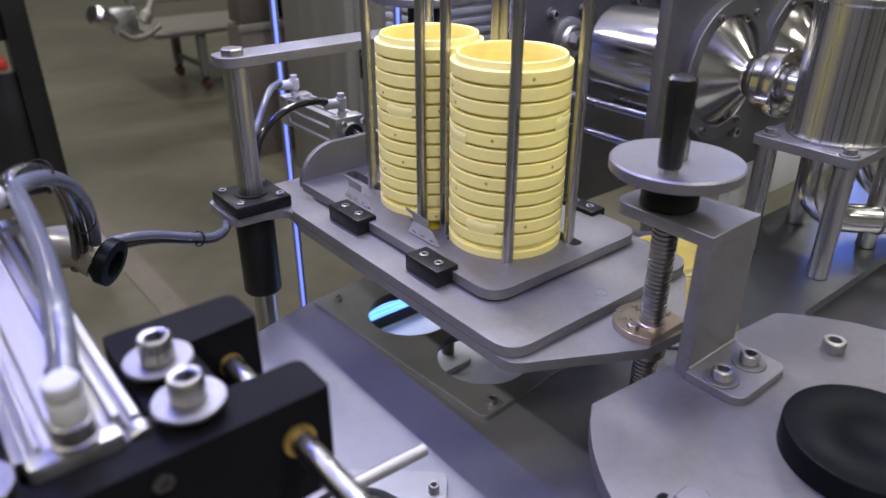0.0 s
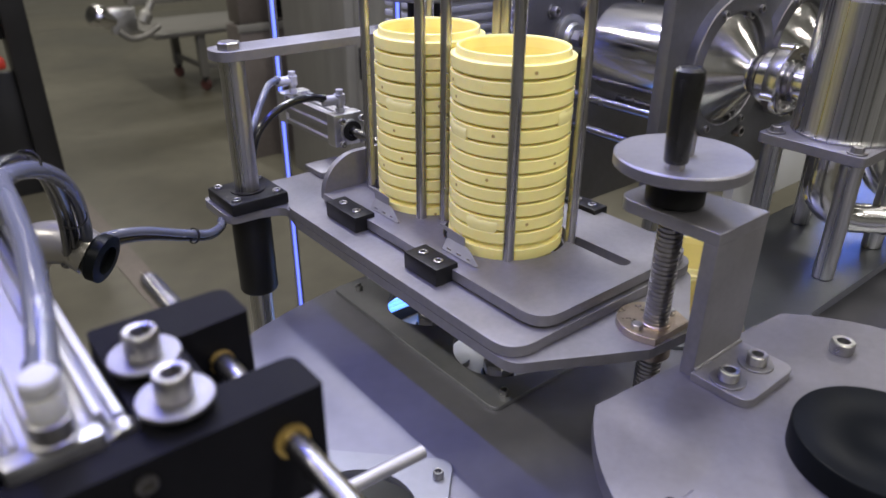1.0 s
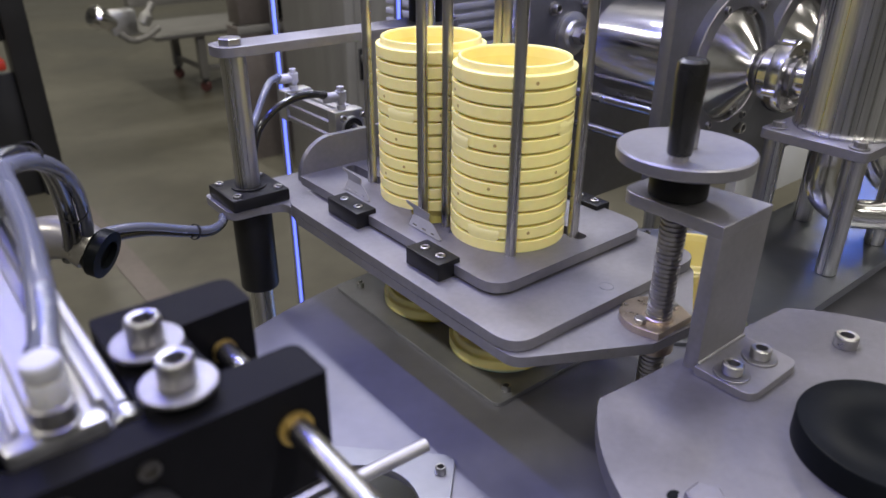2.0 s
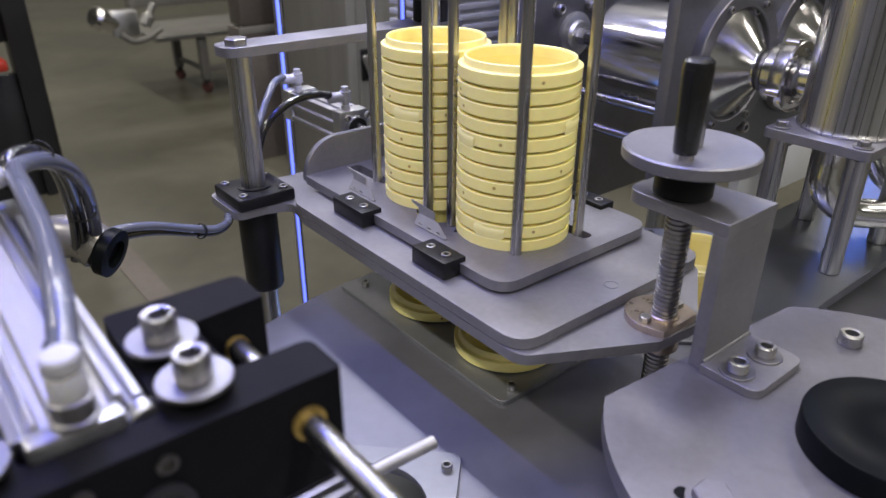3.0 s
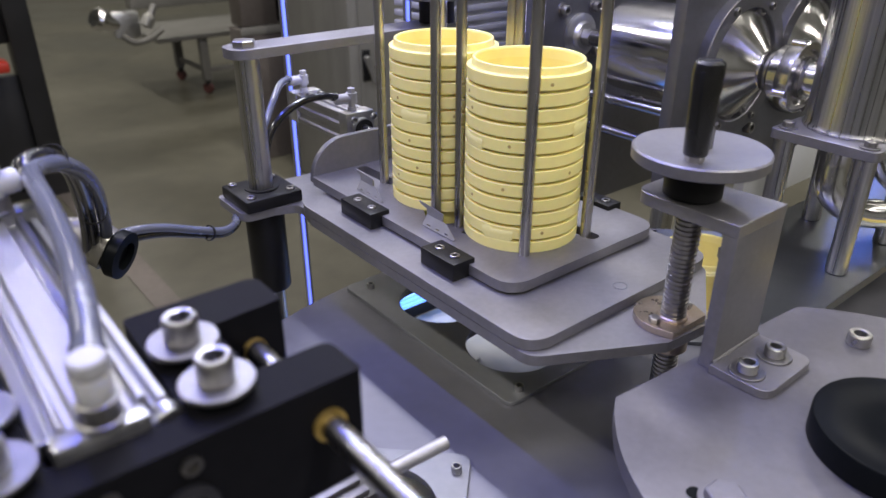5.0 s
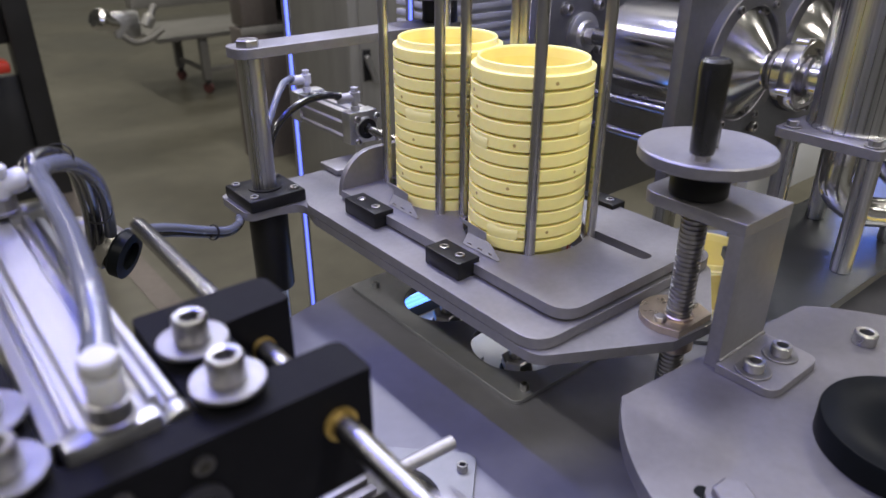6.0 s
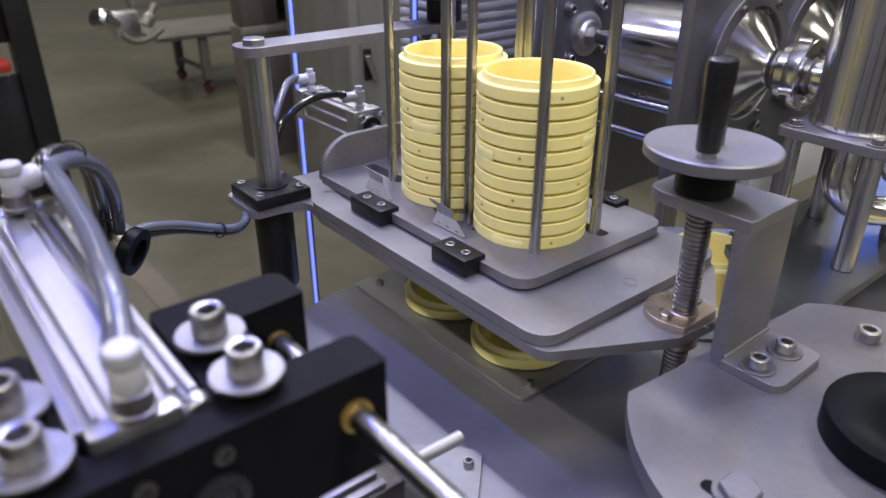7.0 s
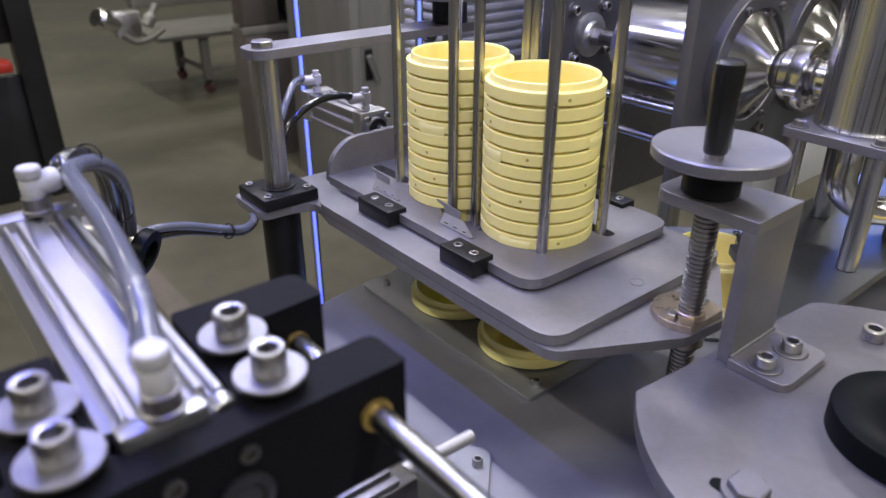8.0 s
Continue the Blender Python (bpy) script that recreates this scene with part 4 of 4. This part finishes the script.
for hy_ in (-1.42, -1.34, -1.26):
    part("holder_tooth", box(B(), -1.86, -1.56, hy_ - 0.022, hy_ + 0.022, 0.62, 0.65, 0.006), DISC, stick)
part("holder_post", rodbar(B(), (-1.75, -1.34, -0.31), (-1.75, -1.34, 0.36), 0.06, 16), DARKBOLT, stick)

# ---- filler behind the stacker ----
FX, FZ = 3.45, 1.735
pa = thing("filler_plate", (3.3, 1.83, -0.5), "upright bolted steel plate of the filler", "machine plate")
part("plate_body", box(B(), 2.70, 6.4, 1.80, 1.92, -0.4, 4.2, 0.01), FILLER, pa)
for lx in (3.1, 6.0):
    part("plate_leg", box(B(), lx - 0.15, lx + 0.15, 1.93, 2.15, FLOOR, 0.2, 0.02), BRUSHED_Z, pa)
for i, (bx, bz) in enumerate(((3.15, 2.03), (3.66, 2.03), (3.20, 1.50), (3.72, 1.54), (4.6, 2.05), (5.1, 2.05))):
    washer(pa, (bx, 1.80, bz), 0.075, 0.03, 0.015, (0, -1, 0))
    socket_screw(pa, (bx, 1.785, bz), 0.055, 0.07, (0, -1, 0))
pb = thing("filler_plate", (3.6, -0.1, -0.5), "upright steel plate carrying the filler cones", "machine plate")
part("plate_body", box(B(), 2.55, 6.6, -0.10, 0.02, 0.6, 4.2, 0.012), FILLER, pb)
part("lower_apron", box(B(), 4.1, 6.6, -0.098, 0.018, 0.08, 0.598, 0.008), PALE, pb, "pale sheet apron below the plate")
for i, (bx, bz) in enumerate(((3.663, 2.206), (3.875, 1.057), (3.633, 1.286), (4.20, 2.45))):
    socket_screw(pb, (bx, -0.10, bz), 0.058, 0.075, (0, -1, 0))
for fx in (FX, FX + 1.25):
    fc = thing("filler_cylinder", (fx, 0.8, FZ), "polished steel dosing cylinder between two plates", "filler cylinder", "dosing cylinders")
    part("barrel", lathe(B(), [(0, 0), (0.452, 0), (0.452, 1.09), (0.445, 1.12), (0.42, 1.13), (0.41, 1.10), (0, 1.10)], (fx, 0.02, FZ), (0, 1, 0), 72), POLISHED, fc)
    part("piston_shaft", rodbar(B(), (fx, 1.15, FZ), (fx, 1.80, FZ), 0.085, 24), CHROME, fc)
    part("shaft_flange", lathe(B(), [(0.07, 0), (0.24, 0), (0.24, 0.04), (0.20, 0.06), (0.16, 0.06), (0.14, 0.10), (0.07, 0.10)], (fx, 1.80, FZ), (0, -1, 0), 40, True), ALU_CAST, fc, "grey round shaft flange")
    part("shaft_nut", lathe(B(), [(0, 0), (0.10, 0), (0.10, 0.10), (0, 0.10)], (fx, 1.69, FZ), (0, -1, 0), 6), SCREW, fc, angle=20)
    for dz, dx in ((-0.86, -0.25), (-0.50, -0.33)):
        part("tie_bar", rodbar(B(), (fx + dx, 0.0, FZ + dz), (fx + dx, 1.81, FZ + dz), 0.05, 16), CHROME, fc)
    cone = thing("filler_cone", (fx, -0.2, FZ), "polished steel cone with a clamp joint", "cone", "dosing cones")
    part("cone_flange", lathe(B(), [(0.50, 0), (0.66, 0), (0.66, 0.085), (0.65, 0.095), (0.52, 0.095), (0.51, 0.085), (0.51, 0.0)], (fx, -0.10, FZ), (0, -1, 0), 72, True), FILLER, cone, "bead-blasted clamp ring")
    for i in range(6):
        a = radians(0 + 60 * i)
        socket_screw(cone, (fx + 0.585 * math.cos(a), -0.195, FZ + 0.585 * math.sin(a)), 0.036, 0.03, (0, -1, 0), "ring_screw")
    part("cone_shell", lathe(B(), [(0, 0.02), (0.54, 0.02), (0.54, 0.03), (0.50, 0.05), (0.165, 0.30), (0.16, 0.31), (0.16, 0.33), (0, 0.33)], (fx, -0.10, FZ), (0, -1, 0), 72), POLISHED, cone)
    part("collar", lathe(B(), [(0.10, 0.33), (0.178, 0.33), (0.185, 0.34), (0.185, 0.40), (0.165, 0.415), (0.165, 0.44), (0.10, 0.44)], (fx, -0.10, FZ), (0, -1, 0), 48, True), POLISHED, cone)
    part("clamp_ring", lathe(B(), [(0.15, 0.44), (0.235, 0.44), (0.25, 0.45), (0.25, 0.53), (0.30, 0.545), (0.308, 0.56), (0.308, 0.66), (0.295, 0.672), (0.24, 0.672), (0.225, 0.64), (0.15, 0.64)], (fx, -0.10, FZ), (0, -1, 0), 48, True), POLISHED, cone, "grooved union nut")
    for i in range(4):
        a = radians(20 + 90 * i)
        part("union_lug", lathe(B(), [(0, 0.555), (0.035, 0.555), (0.035, 0.665), (0, 0.665)], (fx + 0.305 * math.cos(a), -0.10, FZ + 0.305 * math.sin(a)), (0, -1, 0), 12), POLISHED, cone)
    part("neck", lathe(B(), [(0.13, 0.60), (0.18, 0.61), (0.18, 0.70), (0.15, 0.72), (0.15, 1.0), (0, 1.0)], (fx, -0.10, FZ), (0, -1, 0), 32), POLISHED, cone)
# tank on its bracket
KX, KY = 3.41, -1.29
tank = thing("valve_tank", (KX, KY, 1.42), "upright brushed steel valve body with a top ferrule", "tank")
part("body", lathe(B(), [(0, 1.42), (0.40, 1.42), (0.41, 1.44), (0.40, 1.46), (0.395, 1.48), (0.395, 2.48), (0.41, 2.50), (0.41, 2.54), (0.33, 2.56), (0.33, 2.75), (0.40, 2.77), (0.40, 2.85), (0, 2.85)], (KX, KY, 0), seg=80), BRUSHED_Z, tank)
for i in range(6):
    a = radians(60 * i + 15)
    part("top_stud", rodbar(B(), (KX + 0.36 * math.cos(a), KY + 0.36 * math.sin(a), 2.55), (KX + 0.36 * math.cos(a), KY + 0.36 * math.sin(a), 2.78), 0.035, 12), SCREW, tank)
tb = thing("tank_stand", (KX, KY, 0.35), "four-legged steel stand under the valve body", "stand")
part("top_plate", plate(B(), rounded([(2.86, -1.70), (3.95, -1.70), (3.95, -0.84), (2.86, -0.84)], 0.06), 1.34, 1.42), BLASTED, tb, bevel=0.008)
for lx, ly in ((2.95, -1.60), (2.97, -0.94), (3.86, -1.60), (3.86, -0.94)):
    part("leg", rodbar(B(), (lx, ly, 0.35), (lx, ly, 1.34), 0.082, 28), BRUSHED_Z, tb)
    hex_head(tb, (lx, ly, 1.435), 0.05, 0.045)
    washer(tb, (lx, ly, 1.42), 0.075, 0.03, 0.014)
pipe = thing("product_pipe", (3.35, -1.2, 0.8), "bent stainless product pipe under the valve body", "pipe")
part("elbow", tube(B(), [(KX, KY + 0.08, 1.34), (KX, KY + 0.08, 1.10), (KX - 0.02, KY + 0.05, 0.86), (KX + 0.14, KY - 0.10, 0.68), (KX + 0.40, KY - 0.34, 0.64), (KX + 1.4, KY - 1.25, 0.64)], 0.13, 24, 10), POLISHED, pipe)
part("ferrule", lathe(B(), [(0.13, 0), (0.19, 0), (0.19, 0.07), (0.13, 0.07)], (KX, KY + 0.08, 1.24), seg=32, close=True), POLISHED, pipe)
part("weld_ring", lathe(B(), [(0.12, -0.02), (0.138, -0.01), (0.138, 0.01), (0.12, 0.02)], (KX + 0.42, KY - 0.36, 0.64), Vector((1, -0.9, 0)), 32, True), BLASTED, pipe)
part("second_elbow", tube(B(), [(KX + 0.75, KY + 0.1, 1.5), (KX + 0.8, KY, 1.0), (KX + 1.0, KY - 0.3, 0.72), (KX + 1.8, KY - 1.1, 0.66)], 0.13, 20, 8), POLISHED, pipe)
deck = thing("filler_deck", (3.5, -1.0, 0.3), "satin steel deck under the filler", "deck plate")
part("deck_plate", plate(B(), rounded([(2.316, -1.82), (7.5, -1.80), (7.5, -0.68), (2.80, -0.68), (2.66, -0.78), (2.60, -0.73), (2.47, -0.87), (2.40, -1.02), (2.08, -1.36), (1.55, -1.75), (1.75, -2.1), (2.15, -2.0)], 0.03), 0.27, 0.35), PLATE2, deck, bevel=0.008)
for dx, dy in ((7.0, -1.55), (7.0, -0.95), (5.7, -0.95)):
    part("deck_leg", rodbar(B(), (dx, dy, FLOOR), (dx, dy, 0.27), 0.2, 16), BRUSHED_Z, deck)

# ---- machines and furniture behind ----
cab = thing("control_cabinet", (14, 21, FLOOR), "brushed steel machine cabinet with a lever handle", "cabinet")
part("body", box(B(), 11.7, 22, 20.0, 25.0, FLOOR, 6, 0.05), CABINET, cab)
part("door", box(B(), 12.1, 17.5, 19.9, 20.0, FLOOR + 1, 5.5, 0.03), CABINET, cab)
part("handle_plate", box(B(), 12.18, 12.52, 19.8, 19.9, -3.5, -2.3, 0.04), BLACK, cab)
part("door_handle", rodbar(B(), (12.58, 19.6, -3.5), (12.22, 19.65, -2.5), 0.12, 14), ALU, cab, "light metal lever handle")
motor = thing("motor_block", (3.0, 3.6, FLOOR), "finned silver motor behind the filler plate", "motor")
for i in range(9):
    part("fin", box(B(), 2.5 + 0.0, 4.4, 3.0, 4.0, 1.30 + 0.12 * i, 1.37 + 0.12 * i, 0.01), SILVER, motor)
part("core", box(B(), 2.6, 4.3, 3.05, 3.95, FLOOR, 2.45, 0.03), ALU_CAST, motor)
solo("cable", tube(B(), [(1.9, 2.7, 1.75), (2.1, 2.8, 1.9), (2.35, 3.0, 2.2), (2.6, 3.1, 2.7), (2.9, 3.2, 3.2)], 0.06, 12), HOSE_BLACK, (2.0, 2.8, 1.7), "thick black cable behind the cup stacks", "cable")
panel = thing("packing_machine", (12, 27.5, FLOOR), "brown-grey panelled machine with a hose drum", "machine")
part("panel_body", box(B(), 10.7, 20, 27.2, 28.6, FLOOR, -2.4, 0.05), BROWNSTEEL, panel)
part("upper_box", box(B(), 10.8, 12.5, 27.3, 28.5, -2.3, 2.0, 0.05), BROWNSTEEL, panel)
part("back_panel", box(B(), 12.5, 20, 28.6, 29.4, FLOOR, 3.0, 0.05), DARKSTEEL, panel)
part("front_rim", box(B(), 10.6, 20.1, 27.1, 27.2, -2.65, -2.3, 0.02), GREYPAINT, panel)
part("hose_drum", lathe(B(), [(0.5, -0.3), (0.95, -0.3), (0.95, 0.3), (0.5, 0.3)], (13.6, 27.6, -1.3), (0, -1, 0), 32, True), RUBBER, panel, "coiled black hose")
part("inspection_box", box(B(), 14.6, 16.4, 27.5, 28.5, -2.4, -1.0, 0.06), GREYPAINT, panel)

bench = thing("work_bench", (15, 43, FLOOR), "grey steel work bench on red casters", "bench")
part("bench_top", box(B(), 11.2, 20.5, 40.4, 46.5, -5.0, -4.72, 0.05), GREYPAINT, bench)
for lx, ly in ((14.1, 41.0), (14.1, 45.6), (19.8, 41.0), (19.8, 45.6)):
    part("leg", box(B(), lx - 0.25, lx + 0.25, ly - 0.25, ly + 0.25, FLOOR + 0.85, -5.0, 0.03), GREYPAINT, bench)
    part("caster_fork", box(B(), lx - 0.15, lx + 0.15, ly - 0.2, ly + 0.2, FLOOR + 0.55, FLOOR + 0.95, 0.03), DARKSTEEL, bench)
    part("caster_wheel", lathe(B(), [(0, -0.13), (0.30, -0.13), (0.36, -0.08), (0.36, 0.08), (0.30, 0.13), (0, 0.13)], (lx, ly, FLOOR + 0.36), (0.8, 0.6, 0), 20), CASTER_RED, bench, "dull red caster wheel")
part("lower_rail", box(B(), 14.1, 19.8, 40.9, 41.1, -7.2, -6.9, 0.03), GREYPAINT, bench)
part("lower_rail", box(B(), 14.0, 14.2, 41.0, 45.6, -7.2, -6.9, 0.03), GREYPAINT, bench)
conv = thing("conveyor_arm", (9, 39, FLOOR), "grey conveyor beam with a chrome drive motor", "conveyor")
part("beam", box(B(), 9.6, 20, 38.8, 39.8, -2.75, -1.9, 0.05), GREYPAINT, conv)
part("drive_motor", lathe(B(), [(0, 0), (0.45, 0.05), (0.6, 0.25), (0.6, 0.55), (0.5, 0.6), (0.5, 1.3), (0.3, 1.4), (0, 1.45)], (7.35, 38.0, -2.85), (0.85, 0.35, -0.4), 28), POLISHED, conv, "bright chrome motor drum")
part("gear_box", box(B(), 8.3, 9.7, 38.0, 38.7, -4.1, -2.7, 0.15), ALU_CAST, conv)
part("valve_body", lathe(B(), [(0, 0), (0.35, 0.1), (0.35, 0.6), (0.2, 0.8), (0.2, 1.3), (0, 1.4)], (9.9, 38.0, -3.6), (0.5, 0, 0.8), 16), CABINET, conv)
part("pipe_stub", tube(B(), [(8.6, 38.0, -3.9), (9.2, 37.9, -4.3), (10.0, 37.9, -4.2), (10.8, 38.0, -3.8)], 0.18, 10), GREYPAINT, conv)

mast = thing("black_machine_frame", (0.6, 29, FLOOR), "black painted machine frame with a red part", "machine")
part("upright_post", box(B(), 1.9, 2.8, 28.6, 29.6, FLOOR, 20, 0.05), DARKSTEEL, mast)
part("upright_post", box(B(), -6.0, -5.2, 28.6, 29.6, FLOOR, 20, 0.05), DARKSTEEL, mast)
part("lower_panel", box(B(), -5.2, 1.9, 28.9, 29.3, FLOOR, -3.4, 0.05), DARKSTEEL, mast)
part("red_unit", box(B(), -0.6, 1.55, 27.6, 28.6, -3.05, -2.62, 0.12), REDPLASTIC, mast, "red plastic unit")
part("top_panel", box(B(), -5.2, 1.9, 29.0, 29.3, -2.2, 6.0, 0.05), DARKSTEEL, mast)
solo("floor_drain", box(B(), 2.2, 3.0, 12.0, 30.0, FLOOR, FLOOR + 0.03), BROWNSTEEL, (2.6, 20, FLOOR), "narrow steel channel cover in the floor", "floor channel")


# ---- movement ----
def ease(u):
    u = min(1.0, max(0.0, u))
    return u * u * (3 - 2 * u)


def table_turn(t):
    """Degrees that the table has turned clockwise since the stop at 0.3 s, a station at a time."""
    return INDEX * (ease((t + 4.8 - 3.6) / 1.46) - 1 + ease((t - 3.6) / 1.46))


STEPS = [0, 0.1, 0.2, 0.28, 0.4, 3.4, 3.6, 3.7, 3.85, 4.0, 4.15, 4.3, 4.45, 4.6, 4.75, 4.9, 5.0, 5.08, 5.2, 8.0]


def keyed(points, t):
    """The value at t of a piecewise eased track of (time, value)."""
    for (ta, va), (tb_, vb) in zip(points, points[1:]):
        if ta <= t <= tb_:
            return va + (vb - va) * ease((t - ta) / (tb_ - ta))
    return points[-1][1] if t > points[-1][0] else points[0][1]


def times_of(track):
    out = {0.0, 8.0}
    for (ta, va), (tb_, vb) in zip(track, track[1:]):
        if abs(va - vb) > 1e-6:
            out |= {max(0, ta - 0.07), ta, (ta + tb_) / 2, tb_, min(8.0, tb_ + 0.07)}
    return sorted(round(t, 3) for t in out)


def riding(x, y, z, spin, deg):
    p = about((x, y), -deg)
    return pose(p.x * K, p.y * K, z * K, 0, 0, spin - deg)


def motions():
    walk(table, [(t, pose(GX * K, GY * K, TZ * K, 0, 0, -table_turn(t))) for t in STEPS])
    out = [(0, 0), (0.86, 0), (0.99, -0.43), (1.55, -0.43), (1.84, 0), (5.68, 0), (5.82, -0.43), (6.42, -0.43), (6.68, 0), (8, 0)]
    for ob, base in ((slide, SLIDE0), (prod, (AX, 2.3, AZ))):
        walk(ob, [(t, pose(base[0] * K, (base[1] + keyed(out, t)) * K, base[2] * K)) for t in times_of(out)])
    push = [(0, 0), (0.75, 0), (1.40, 1.42), (1.82, 1.42), (2.05, 0), (5.55, 0), (6.20, 1.42), (6.62, 1.42), (6.85, 0), (8, 0)]
    walk(pusher, [(t, pose(ROD0[0] * K, (ROD0[1] + keyed(push, t)) * K, ROD0[2] * K)) for t in times_of(push)])
    lift = [(0, -0.43), (0.35, -0.43), (0.95, 0.865), (1.32, 0.865), (1.56, 0.265), (1.86, 0.265), (2.02, -0.43), (5.15, -0.43), (5.75, 0.865), (6.12, 0.865), (6.36, 0.265), (6.66, 0.265), (6.82, -0.43), (8, -0.43)]
    for lf, y in LIFTERS:
        walk(lf, [(t, pose(CX * K, y * K, (-1.0 + keyed(lift, t)) * K)) for t in times_of(lift)])
    for cups in STACKS.values():
        for k, (cup, x, y, spin) in enumerate(cups):
            z0 = LIP + PITCH * k
            if k == 0:
                fall = [(0, z0 - 0.025), (1.32, z0 - 0.025), (1.42, z0 - 0.16), (1.56, z0 - 0.60), (1.86, z0 - 0.60), (2.02, DROP), (8, DROP)]
                rows = {t: riding(x, y, keyed(fall, t), spin, 0) for t in times_of(fall) if t < 3.3}
                rows.update({t: riding(x, y, DROP, spin, table_turn(t)) for t in STEPS if t > 3.3})
                walk(cup, sorted(rows.items()))
                continue
            fall = [(0, z0), (1.76, z0), (1.90, z0 - PITCH)]
            if k == 1:
                z1 = z0 - PITCH
                fall += [(6.12, z1), (6.22, z1 - 0.16), (6.36, z1 - 0.60), (6.66, z1 - 0.60), (6.82, DROP), (8, DROP)]
            else:
                fall += [(6.56, z0 - PITCH), (6.72, z0 - 2 * PITCH), (8, z0 - 2 * PITCH)]
            lean_x, lean_y = 0.25 * math.sin(2.3 * k + y), 0.25 * math.cos(3.1 * k + y)     # tubs sit a little askew in the stack
            walk(cup, [(t, pose(x * K, y * K, keyed(fall, t) * K, lean_x, lean_y, spin)) for t in times_of(fall)])
    for cup, s, y, spin in RIDERS:
        walk(cup, [(t, riding(CX, y, DROP, spin, -INDEX * s + table_turn(t))) for t in STEPS])


motions()
